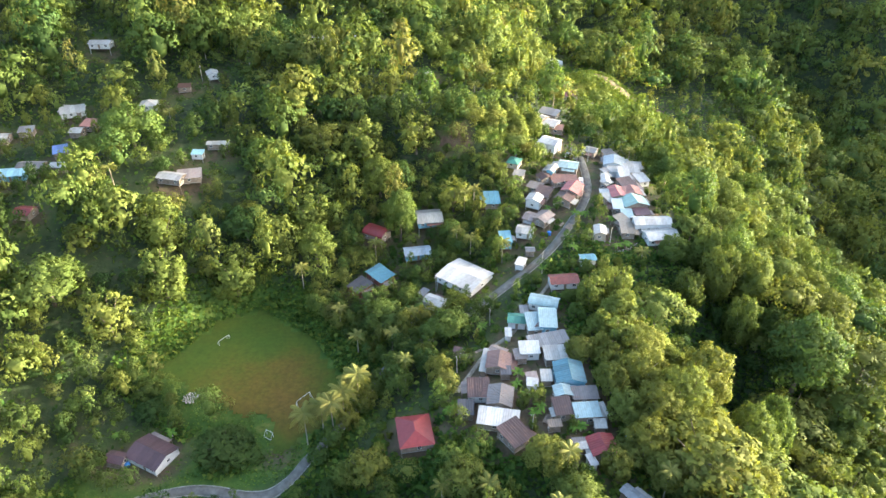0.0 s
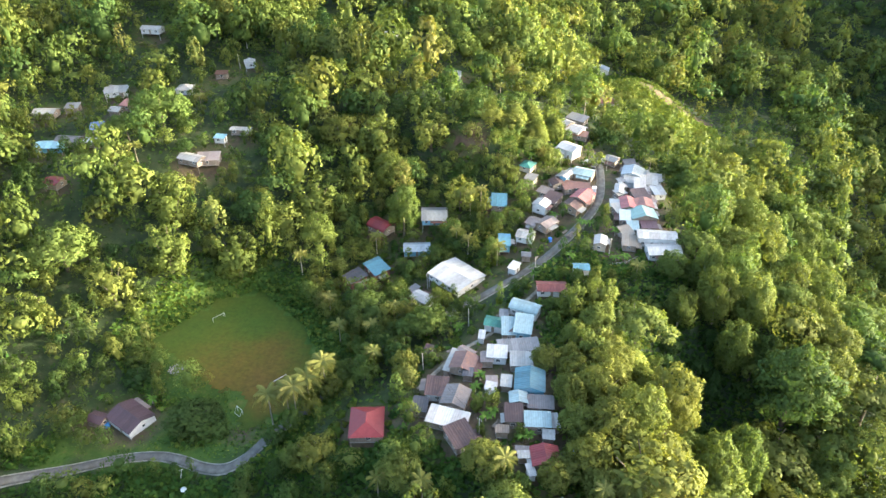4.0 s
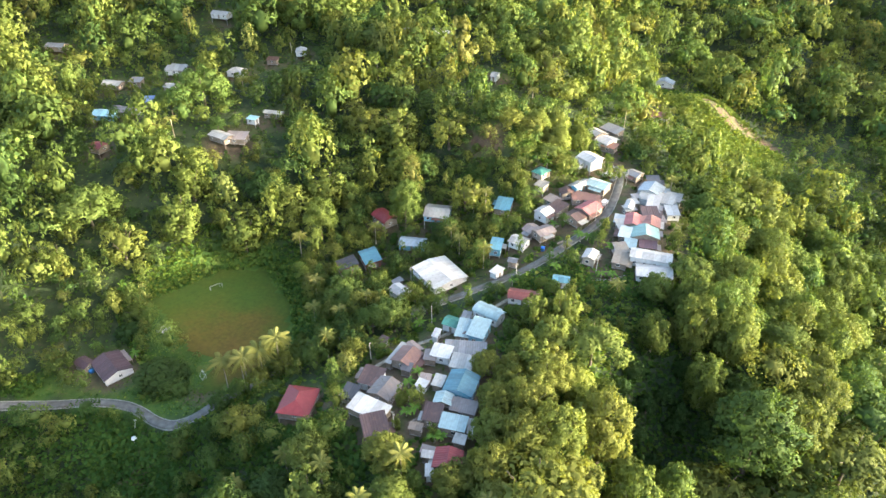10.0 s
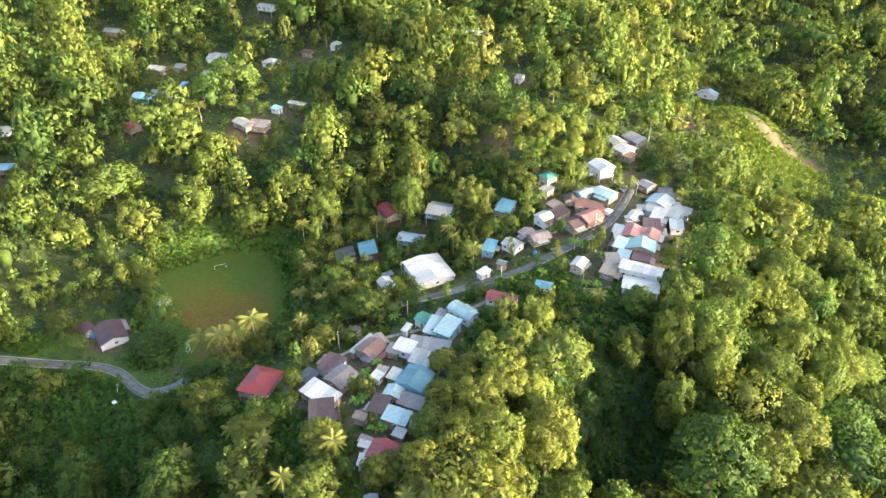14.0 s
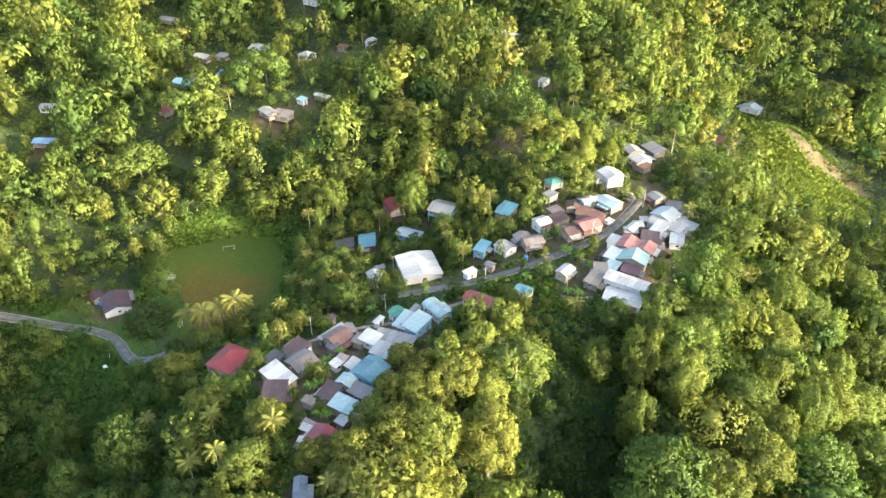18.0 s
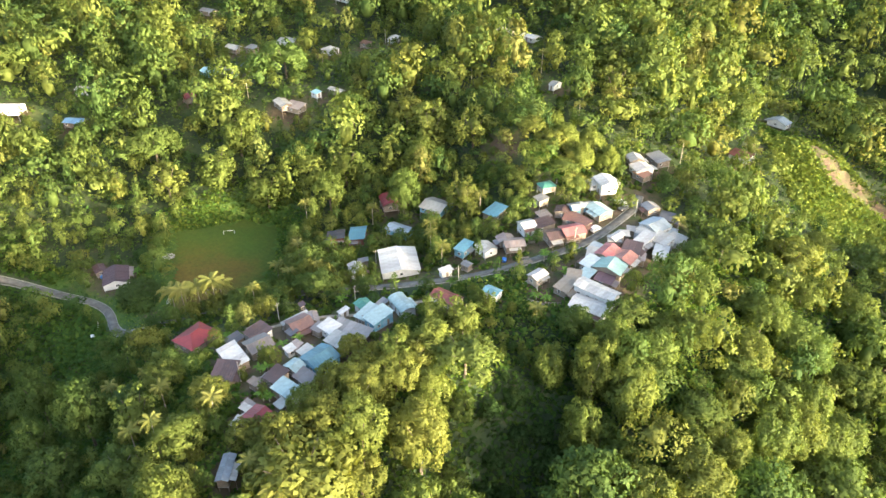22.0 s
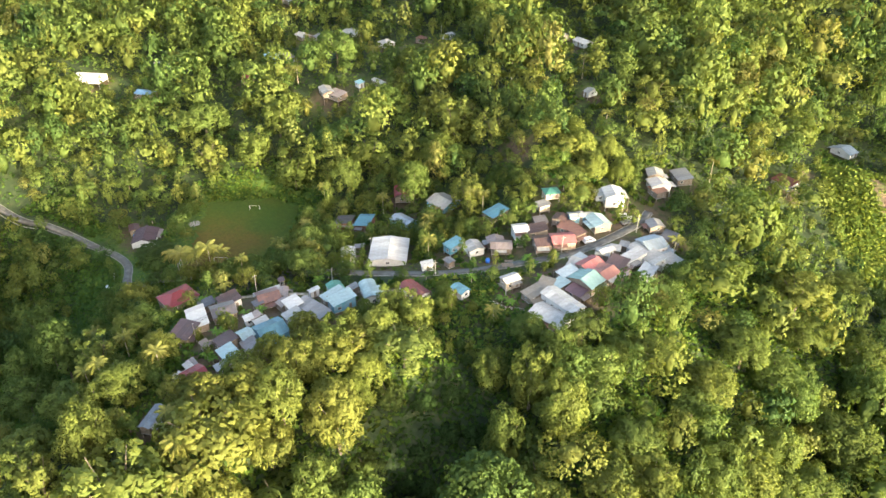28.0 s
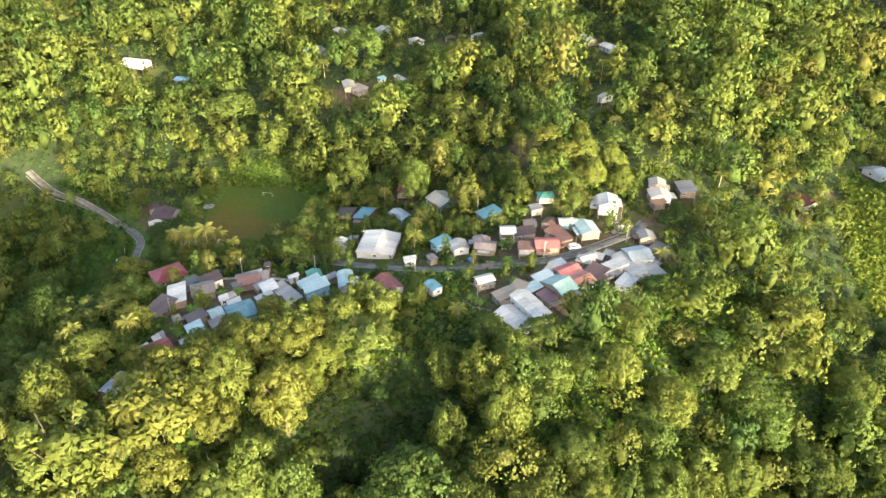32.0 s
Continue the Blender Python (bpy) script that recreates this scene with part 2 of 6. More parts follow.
def ribbon(name, pts, half, lift, thick, material, offset=0.0, cuts=3):
    """A strip of road with a level cross-section and real edges."""
    line = smooth_line(pts)
    tan = np.gradient(line, axis=0)
    tan /= np.linalg.norm(tan, axis=1)[:, None]
    nor = np.stack([-tan[:, 1], tan[:, 0]], -1)
    mid = line + nor * offset
    z = np.maximum(land(mid[:, 0], mid[:, 1]), np.maximum(*(land(mid[:, 0] + s * nor[:, 0] * half, mid[:, 1] + s * nor[:, 1] * half) for s in (-1, 1)))) + lift
    rows = []
    us = np.linspace(-1, 1, cuts)
    for u in us:
        rows.append(np.column_stack([mid + nor * half * u, z + 0.03 * (1 - u * u)]))
    rows.append(np.column_stack([mid + nor * half, z - thick]))
    rows.append(np.column_stack([mid - nor * half, z - thick]))
    V = np.concatenate(rows)
    n, m = len(line), len(rows)
    Q = [[r * n + i, r * n + i + 1, ((r + 1) % m) * n + i + 1, ((r + 1) % m) * n + i] for r in range(m) for i in range(n - 1)]
    return link_mesh(name, V, np.array(Q), material, smooth=False)


k = Mat("road_concrete", 0.9)
tone = k.ramp(k.noise(0.5, 5.0, "World"), [(0.3, (0.075, 0.072, 0.062)), (0.5, (0.115, 0.110, 0.095)), (0.72, (0.165, 0.158, 0.138))])
k.colour(k.mix(k.ramp(k.noise(0.11, 2.0, "World"), [(0.5, (0, 0, 0)), (0.68, (0.6, 0.6, 0.6))]), tone, (0.085, 0.075, 0.050))).bump(k.noise(5.0, 3.0, "World"), 0.3)
ROAD = k.m
k = Mat("kerb_concrete", 0.9)
k.colour(k.ramp(k.noise(0.7, 4.0, "World"), [(0.35, (0.15, 0.145, 0.12)), (0.7, (0.30, 0.29, 0.25))]))
KERB = k.m
k = Mat("path_earth", 0.95)
k.colour(k.ramp(k.noise(0.8, 4.0, "World"), [(0.3, (0.16, 0.13, 0.09)), (0.7, (0.32, 0.28, 0.21))]))
PATH_EARTH = k.m
tagged(ribbon("road", VILLAGE_ROAD, 1.4, 0.22, 0.8, ROAD), "narrow grey concrete road through the village", "road", kind="structure")
for side in (-1, 1):
    tagged(ribbon("kerb", VILLAGE_ROAD, 0.11, 0.32, 0.9, KERB, side * 1.53), "pale concrete kerb along the village road", "kerb", kind="structure")
tagged(ribbon("footpath", FOOTPATH, 0.6, 0.14, 0.5, PATH_EARTH), "trodden pale footpath between the houses", "path", kind="structure")
TRACKS = [(VILLAGE_ROAD[:10], 2.6), (VILLAGE_ROAD[9:17], 0.4), (VILLAGE_ROAD[16:], 2.6), (FOOTPATH, 1.0)]
BLOCKED, PLOTS = [], []

k = Mat("field_grass", 0.95)
worn = k.t.nodes.new("ShaderNodeAttribute")
worn.attribute_name = "worn"
patchy = k.math("ADD", k.math("MULTIPLY", k.noise(0.07, 5.0, "World", 0.65), 0.55), k.math("MULTIPLY", worn.outputs["Fac"], 0.32))
tone = k.ramp(patchy, [(0.24, (0.032, 0.064, 0.004)), (0.40, (0.050, 0.068, 0.004)), (0.52, (0.076, 0.061, 0.006)), (0.74, (0.095, 0.055, 0.010))])
fine = k.ramp(k.noise(0.9, 4.0, "World"), [(0.3, (0.75, 0.78, 0.75)), (0.7, (1.15, 1.12, 1.1))])
k.colour(k.mix(1.0, tone, fine, "MULTIPLY")).bump(k.noise(3.0, 4.0, "World"), 0.6, 0.15)
FIELD_GRASS = k.m
xs, ys = np.meshgrid(np.arange(-96, -24, 1.5), np.arange(128, 202, 1.5))
inside = poly_dist(xs, ys, FIELD_EDGE) + 1.6 * np.sin(0.31 * xs + 0.12 * ys) * np.sin(0.27 * ys) + 0.9 * np.sin(0.83 * xs) * np.cos(0.71 * ys) < 0.6
fi = np.arange(xs.size).reshape(xs.shape)
cell = inside[:-1, :-1] & inside[1:, 1:] & inside[:-1, 1:] & inside[1:, :-1]
fq = np.stack([fi[:-1, :-1], fi[:-1, 1:], fi[1:, 1:], fi[1:, :-1]], -1)[cell]
fz = land(xs, ys) + 0.25 + 0.08 * np.sin(xs * 1.3) * np.cos(ys * 1.1)
used = np.unique(fq)
remap = np.zeros(xs.size, int)
remap[used] = np.arange(len(used))
pitch = link_mesh("football_field", np.stack([xs, ys, fz], -1).reshape(-1, 3)[used], remap[fq], FIELD_GRASS, smooth=True)
layer = pitch.data.attributes.new("worn", "FLOAT", "POINT")
layer.data.foreach_set("value", np.exp(-((xs + 54) / 27) ** 2 - ((ys - 153) / 23) ** 2).ravel()[used].astype(np.float32))
tagged(pitch, "worn grass football field with brown bare patches", "field", kind="structure")

# ---- houses ----


def sheet_material(name, base, rust=0.25, rough=0.45, metal=0.0):
    """Painted or bare corrugated sheet: tone from sheet to sheet, streaks and rust."""
    k = Mat("sheet_" + name, rough, metal, 0.4)
    info = k.node("ShaderNodeObjectInfo")
    vary = k.ramp(info.outputs["Random"], [(0.0, (0.68, 0.68, 0.68)), (1.0, (1.0, 1.0, 1.0))])
    tone = k.mix(1.0, base, vary, "MULTIPLY")
    fine = k.ramp(k.noise(1.1, 4.0), [(0.3, (0.82, 0.80, 0.78)), (0.7, (1.08, 1.08, 1.08))])
    tone = k.mix(1.0, tone, fine, "MULTIPLY")
    spots = k.ramp(k.noise(0.55, 5.0, "World", 0.65), [(0.56, (0, 0, 0)), (0.72, (1, 1, 1))])
    tone = k.mix(k.math("MULTIPLY", spots, rust), tone, (0.20, 0.105, 0.055))
    k.colour(tone).bump(k.noise(2.5, 2.0), 0.15)
    return k.m


SHEETS = {n: sheet_material(n, c, r) for n, c, r in (
    ("white", (0.465, 0.455, 0.415), 0.14), ("palegrey", (0.345, 0.335, 0.295), 0.32), ("grey", (0.194, 0.194, 0.188), 0.3), ("cream", (0.50, 0.47, 0.42), 0.15),
    ("darkgrey", (0.067, 0.067, 0.071), 0.2), ("blue", (0.108, 0.243, 0.286), 0.1), ("blue2", (0.155, 0.278, 0.394), 0.08), ("bluestripe", (0.085, 0.182, 0.215), 0.2),
    ("ltblue", (0.285, 0.375, 0.362), 0.14), ("cyan", (0.276, 0.472, 0.506), 0.05), ("bluegrey", (0.300, 0.345, 0.360), 0.12), ("teal", (0.284, 0.367, 0.354), 0.25),
    ("teal2", (0.231, 0.352, 0.308), 0.15), ("mint", (0.411, 0.451, 0.429), 0.1), ("green", (0.067, 0.210, 0.153), 0.1), ("red", (0.225, 0.034, 0.032), 0.15),
    ("redpink", (0.307, 0.107, 0.098), 0.2), ("orangered", (0.295, 0.134, 0.100), 0.4), ("orange", (0.308, 0.147, 0.087), 0.3), ("brown", (0.077, 0.047, 0.040), 0.3),
    ("brownred", (0.134, 0.040, 0.033), 0.3), ("rosebrown", (0.147, 0.080, 0.080), 0.3), ("maroon", (0.071, 0.040, 0.042), 0.1), ("rust", (0.134, 0.067, 0.050), 0.6),
    ("rustgrey", (0.161, 0.140, 0.127), 0.6), ("ruststripe", (0.174, 0.100, 0.080), 0.7), ("rustpale", (0.241, 0.194, 0.167), 0.5), ("wood", (0.161, 0.127, 0.094), 0.3),
    ("tan", (0.241, 0.201, 0.147), 0.3), ("tarpblue", (0.125, 0.183, 0.334), 0.0), ("greystripe", (0.207, 0.233, 0.249), 0.15))}
ROOF_WORDS = {"white": "bright white", "palegrey": "pale grey", "grey": "grey", "cream": "cream", "darkgrey": "dark grey", "blue": "blue", "blue2": "bright blue", "bluestripe": "streaked blue",
              "ltblue": "light blue", "cyan": "cyan", "bluegrey": "blue-grey", "teal": "pale teal", "teal2": "sea-green", "mint": "pale mint", "green": "green", "red": "red", "redpink": "faded red",
              "orangered": "rusty orange", "orange": "orange", "brown": "dark brown", "brownred": "brownish red", "rosebrown": "rose-brown", "maroon": "maroon", "rust": "rusty",
              "rustgrey": "rusty grey", "ruststripe": "rust-striped", "rustpale": "pale rusty", "wood": "weathered board", "tan": "tan", "tarpblue": "blue tarpaulin", "greystripe": "grey-blue"}


def wall_material(name, a, b, board=0.0):
    k = Mat("wall_" + name, 0.88)
    tone = k.ramp(k.noise(0.9, 5.0), [(0.3, a), (0.7, b)])
    if board:
        w = k.t.nodes.new("ShaderNodeTexWave")
        w.bands_direction = "Z"
        w.inputs["Scale"].default_value, w.inputs["Distortion"].default_value = board, 0.4
        k.link(k.coords(), w.inputs["Vector"])
        tone = k.mix(0.35, tone, k.ramp(w.outputs["Fac"], [(0.0, (0.05, 0.04, 0.03)), (0.35, b)]))
        k.bump(w.outputs["Fac"], 0.4)
    k.colour(tone)
    return k.m


WALLS = {"white": wall_material("white", (0.55, 0.55, 0.53), (0.42, 0.41, 0.38)), "wood": wall_material("wood", (0.13, 0.10, 0.075), (0.27, 0.22, 0.17), 2.4),
         "redwood": wall_material("redwood", (0.13, 0.055, 0.04), (0.24, 0.10, 0.07), 2.4), "blue": wall_material("blue", (0.085, 0.270, 0.330), (0.22, 0.33, 0.41)),
         "tan": wall_material("tan", (0.26, 0.21, 0.15), (0.38, 0.32, 0.25)), "brick": wall_material("brick", (0.18, 0.13, 0.10), (0.30, 0.23, 0.18))}
WALL_WORDS = {"white": "white walls", "wood": "weathered wooden walls", "redwood": "reddish board walls", "blue": "blue painted walls", "tan": "tan walls", "brick": "brown block walls"}
k = Mat("glass_dark", 0.12, 0.0, 0.6)
k.colour((0.03, 0.035, 0.04))
PANE = k.m
k = Mat("timber", 0.85)
k.colour(k.ramp(k.noise(2.0, 4.0), [(0.3, (0.12, 0.09, 0.065)), (0.7, (0.26, 0.21, 0.16))]))
TIMBER = k.m
k = Mat("frame_paint", 0.6)
k.colour((0.62, 0.60, 0.55))
FRAME = k.m
k = Mat("footing", 0.9)
k.colour(k.ramp(k.noise(1.0, 4.0), [(0.3, (0.22, 0.21, 0.19)), (0.7, (0.36, 0.34, 0.31))]))
FOOTING = k.m


def box_bm(x0, x1, y0, y1, z0, z1, bm=None, bevel=0.0):
    bm = bm or bmesh.new()
    vs = [bm.verts.new((x, y, z)) for z in (z0, z1) for y in (y0, y1) for x in (x0, x1)]
    for f in ((0, 2, 3, 1), (4, 5, 7, 6), (0, 1, 5, 4), (2, 6, 7, 3), (0, 4, 6, 2), (1, 3, 7, 5)):
        bm.faces.new([vs[i] for i in f])
    return bm


def sheet_mesh(width, pts, name):
    """A corrugated sheet: ribs run down the profile pts of (y, z), spread over width in x."""
    ribs = max(4, int(round(width / 0.3)))
    xs = np.linspace(0, width, ribs + 1)
    up = np.where(np.arange(ribs + 1) % 2, 0.045, 0.0)
    V = []
    for y, z in pts:
        V += [(x, y, z + u) for x, u in zip(xs, up)]
    for y, z in pts:
        V += [(x, y, z - 0.035) for x in xs]
    n, m = ribs + 1, len(pts)
    Q = []
    for s in (0, n * m):
        for j in range(m - 1):
            for i in range(ribs):
                q = [s + j * n + i, s + j * n + i + 1, s + (j + 1) * n + i + 1, s + (j + 1) * n + i]
                Q.append(q if s == 0 else q[::-1])
    for j in (0, m - 1):
        for i in range(ribs):
            Q.append([j * n + i, j * n + i + 1, n * m + j * n + i + 1, n * m + j * n + i])
    me = bpy.data.meshes.new(name)
    me.from_pydata(V, [], Q)
    return me


hr = random.Random(3)


def build_house(name, x, y, w, d, yaw, roof, style, eave, wall):
    """A village house: ridge along its own x axis, w long and d deep over the eaves."""
    if -60 < x < 100 and y < 310:
        w, d = 1.07 * w, 1.07 * d
    c, s = math.cos(radians(yaw)), math.sin(radians(yaw))
    zs = [spot(x + c * u * w / 2 - s * v * d / 2, y + s * u * w / 2 + c * v * d / 2) for u in (-0.85, 0.85) for v in (-0.85, 0.85)]
    base = spot(x, y)
    floor = min(max(zs) + 0.15, base + 1.6)
    top = max(base + eave, floor + 2.1)
    low = min(zs) - 0.6
    thing = new(name)
    thing.matrix_world = pose(x, y, floor, 0, 0, yaw)
    big = "small " if w * d < 26 else ("large " if w * d > 110 else "")
    roofing = "roof" if roof in ("wood", "tarpblue") else "sheet-metal roof"
    tagged(thing, big + "house with a " + ROOF_WORDS[roof] + " " + roofing + " and " + WALL_WORDS[wall], "house", "village houses")
    BLOCKED.append((x, y, 0.5 * math.hypot(w, d) * 0.86))
    PLOTS.append((x, y, w, d, yaw))
    mat, skin = SHEETS[roof], WALLS[wall]
    H = top - floor
    ov = 0.42
    a, b = w / 2 - ov, d / 2 - ov
    rise = {"gable": 0.16 * d, "low": 0.075 * d, "hip": 0.20 * d, "arch": 0.2 * d, "shed": 0.13 * min(w, 8)}[style]
    t = 0.14
    # walls, each with its thickness
    for u in (-1, 1):
        bm = box_bm(-a, a, u * b - t / 2, u * b + t / 2, 0, H)
        if style == "shed":
            for v in bm.verts:
                if v.co.z > 0.1:
                    v.co.z += rise * (v.co.x + w / 2) / w
        part("wall", bm, skin, thing)
        bm = box_bm(u * a - t / 2, u * a + t / 2, -b + t / 2, b - t / 2, 0, H + (rise * (u * a + w / 2) / w if style == "shed" else 0))
        if style in ("gable", "low", "arch"):
            x0, x1 = u * a - t / 2, u * a + t / 2
            hgt = rise * (2 * b / d)
            vs = [bm.verts.new(p) for p in ((x0, -b, H), (x0, b, H), (x0, 0, H + hgt), (x1, -b, H), (x1, b, H), (x1, 0, H + hgt))]
            for f in ((0, 1, 2), (5, 4, 3), (0, 2, 5, 3), (1, 4, 5, 2)):
                bm.faces.new([vs[i] for i in f])
        part("wall", bm, skin, thing)
    part("floor_slab", box_bm(-a - 0.1, a + 0.1, -b - 0.1, b + 0.1, -0.18, 0.0), FOOTING, thing)
    # posts or footings down to the slope
    for u in (-1, 1):
        for v in (-1, 1):
            gz = spot(x + c * u * a - s * v * b, y + s * u * a + c * v * b) - floor
            if gz < -0.25:
                part("post", box_bm(u * (a - 0.1) - 0.12, u * (a - 0.1) + 0.12, v * (b - 0.1) - 0.12, v * (b - 0.1) + 0.12, gz - 0.4, -0.18), TIMBER if wall in ("wood", "redwood") else FOOTING, thing)
    # roof in sheets
    n = max(2, int(round(w / 2.1)))
    if style == "shed":
        along, n = d, max(2, int(round(d / 2.1)))
        me = sheet_mesh(d / n, [(-w / 2, 0.06), (w / 2, rise + 0.06)], "roof_sheet")
        me.materials.append(mat)
        for i in range(n):
            ob = new("roof_sheet", me)
            ob.parent = thing
            ob.matrix_local = Matrix.Translation((0, d / 2 - d / n * i, H + 0.02 + 0.03 * hr.random())) @ Matrix.Rotation(radians(-90), 4, "Z")
    else:
        if style == "arch":
            half = [(d / 2 * math.cos(p), 0.06 + rise * 1.25 * math.sin(p)) for p in np.linspace(0, math.pi / 2, 6)]
        else:
            half = [(d / 2, 0.03), (0, rise + 0.06)]
        if style == "hip":
            inset = min(d * 0.42, w * 0.42)
            for u in (-1, 1):
                bm = bmesh.new()
                for lift in (0.0, -0.06):
                    vs = [bm.verts.new(p) for p in ((u * w / 2, -d / 2, 0.05 + lift), (u * w / 2, d / 2, 0.05 + lift), (u * (w / 2 - inset), 0, rise + 0.06 + lift))]
                    bm.faces.new(vs if (u > 0) == (lift == 0) else vs[::-1])
                ob = part("roof_sheet", bm, mat, thing)
                ob.location = (0, 0, H)
                bm = bmesh.new()
                for lift in (0.0, -0.06):
                    vs = [bm.verts.new(p) for p in ((w / 2, u * d / 2, 0.05 + lift), (-w / 2, u * d / 2, 0.05 + lift), (-w / 2 + inset, 0, rise + 0.06 + lift), (w / 2 - inset, 0, rise + 0.06 + lift))]
                    bm.faces.new(vs if (u > 0) == (lift == 0) else vs[::-1])
                ob = part("roof_sheet", bm, mat, thing)
                ob.location = (0, 0, H)
        else:
            inset = 0
            me = sheet_mesh(w / n, half, "roof_sheet")
            me.materials.append(mat)
            for i in range(n):
                for u in (0, 1):
                    ob = new("roof_sheet", me)
                    ob.parent = thing
                    ob.matrix_local = Matrix.Translation(((-w / 2 + w / n * (i + u)), 0, H + 0.02 + 0.03 * hr.random())) @ Matrix.Rotation(math.pi * u, 4, "Z")
        cap = bmesh.new()
        r0 = w / 2 - inset
        zt = H + rise * (1.25 if style == "arch" else 1.0) + 0.13
        vs = [cap.verts.new(p) for p in ((-r0, -0.22, zt - 0.09), (-r0, 0, zt), (-r0, 0.22, zt - 0.09), (r0, -0.22, zt - 0.09), (r0, 0, zt), (r0, 0.22, zt - 0.09))]
        for f in ((0, 3, 4, 1), (1, 4, 5, 2), (0, 2, 5, 3), (0, 1, 2), (3, 5, 4)):
            cap.faces.new([vs[i] for i in f])
        part("ridge_cap", cap, mat, thing)
    # lean-to against one side
    if w * d > 24 and abs(x) < 90 and hr.random() < 0.7:
        lw, ld, side = hr.uniform(0.45, 0.9) * w, hr.uniform(1.3, 2.4), hr.choice((-1, 1))
        cx = hr.uniform(-0.5, 0.5) * (w - lw)
        nn = max(2, int(round(lw / 1.1)))
        lm = sheet_mesh(lw / nn, [(ld, 0.0), (0, 0.32)], "lean_to_sheet")
        lm.materials.append(SHEETS[hr.choice(("rustgrey", "palegrey", "grey", "rustpale", "rust", roof))])
        for i in range(nn):
            ob = new("lean_to_sheet", lm)
            ob.parent = thing
            ob.matrix_local = Matrix.Translation((cx - lw / 2 + lw / nn * (i + (side < 0)), side * (b - 0.05), H - 0.62 + 0.03 * hr.random())) @ Matrix.Rotation(math.pi * (side < 0), 4, "Z")
        for u in (-1, 1):
            xx, yy = cx + u * (lw / 2 - 0.15), side * (b + ld - 0.2)
            gz = spot(x + c * xx - s * yy, y + s * xx + c * yy) - floor
            part("lean_to_post", box_bm(xx - 0.06, xx + 0.06, yy - 0.06, yy + 0.06, min(gz - 0.3, H - 1.2), H - 0.62), TIMBER, thing)
    # door on one long side, windows round about
    for u in (-1, 1):
        spots = max(1, int(a * 2 / 2.6))
        for i in range(spots):
            cx = -a + (i + 0.5) * 2 * a / spots
            yy = u * (b + t / 2)
            if u == -1 and i == spots // 2 and a > 1.2:
                part("door", box_bm(cx - 0.42, cx + 0.42, min(yy, yy + u * 0.06), max(yy, yy + u * 0.06), 0.02, 1.98), TIMBER, thing)
            elif H > 1.9:
                add_window(thing, cx, yy, u, "x", H)
    for u in (-1, 1):
        if b > 1.6 and H > 1.9:
            add_window(thing, hr.uniform(-0.2, 0.2) * b, u * (a + t / 2), u, "y", H)
    return thing


WIN_W, WIN_H = 0.5, 0.45
bm = bmesh.new()
for z0, z1, x0, x1 in ((-WIN_H - 0.08, -WIN_H, -WIN_W - 0.08, WIN_W + 0.08), (WIN_H, WIN_H + 0.08, -WIN_W - 0.08, WIN_W + 0.08), (-WIN_H, WIN_H, -WIN_W - 0.08, -WIN_W), (-WIN_H, WIN_H, WIN_W, WIN_W + 0.08), (-WIN_H, WIN_H, -0.03, 0.03)):
    box_bm(x0, x1, -0.05, 0.03, z0, z1, bm)
FRAME_MESH = bpy.data.meshes.new("window")
bm.to_mesh(FRAME_MESH)
bm.free()
FRAME_MESH.materials.append(FRAME)
bm = box_bm(-WIN_W, WIN_W, -0.015, 0.015, -WIN_H, WIN_H)
PANE_MESH = bpy.data.meshes.new("pane")
bm.to_mesh(PANE_MESH)
bm.free()
PANE_MESH.materials.append(PANE)


def add_window(thing, along, off, u, axis, H):
    turn = (0 if u < 0 else 180) if axis == "x" else (-90 if u < 0 else 90)
    place = (along, off, min(1.35, H - 0.75)) if axis == "x" else (off, along, min(1.35, H - 0.75))
    win = new("window", FRAME_MESH)
    win.parent = thing
    win.matrix_local = pose(*place, 0, 0, turn)
    glass = new("pane", PANE_MESH)
    glass.parent = win
    return win


build_house("wooden_house", -29.5, 200.4, 6.8, 6.3, 45, "darkgrey", "shed", 3.6, "redwood")
build_house("wooden_house", -22.6, 205.6, 6.2, 9.1, 41, "blue", "shed", 3.6, "redwood")
build_house("village_hall", 7.6, 198.5, 14.4, 12.9, -38, "white", "low", 4.0, "white")
build_house("house", -2.7, 187.2, 6.7, 4.9, -29, "white", "gable", 3.6, "white")
build_house("hut", -6.8, 194.1, 3.7, 2.7, 53, "grey", "shed", 2.4, "wood")
build_house("house", 22.9, 168.6, 5.5, 4.7, -7, "green", "gable", 3.2, "white")
build_house("house", 27.5, 165.3, 7.2, 4.3, 95, "teal", "shed", 3.2, "wood")
build_house("house", 31.8, 165.9, 7.7, 5.3, 87, "ltblue", "shed", 3.6, "blue")
build_house("house", 32.0, 176.0, 8.8, 5.0, -18, "ltblue", "arch", 3.2, "white")
build_house("hut", 19.7, 162.4, 3.5, 2.0, 88, "white", "shed", 2.3, "white")
build_house("house", 30.8, 156.4, 4.8, 11.4, 104, "grey", "shed", 2.8, "wood")
build_house("house", 24.9, 152.7, 4.7, 5.6, 92, "white", "shed", 3.2, "white")
build_house("house", 31.9, 149.9, 5.2, 6.1, 95, "palegrey", "shed", 2.8, "wood")
build_house("hut", 24.3, 138.6, 2.8, 3.0, 83, "white", "shed", 2.4, "white")
build_house("hut", 28.3, 140.9, 4.0, 3.0, 90, "palegrey", "shed", 2.4, "wood")
build_house("house", 34.6, 141.3, 7.9, 7.8, 91, "bluestripe", "gable", 3.2, "blue")
build_house("house", 31.9, 134.6, 4.0, 4.7, 96, "teal", "gable", 2.8, "wood")
build_house("house", 37.7, 133.9, 4.2, 6.6, 93, "rustgrey", "shed", 2.6, "wood")
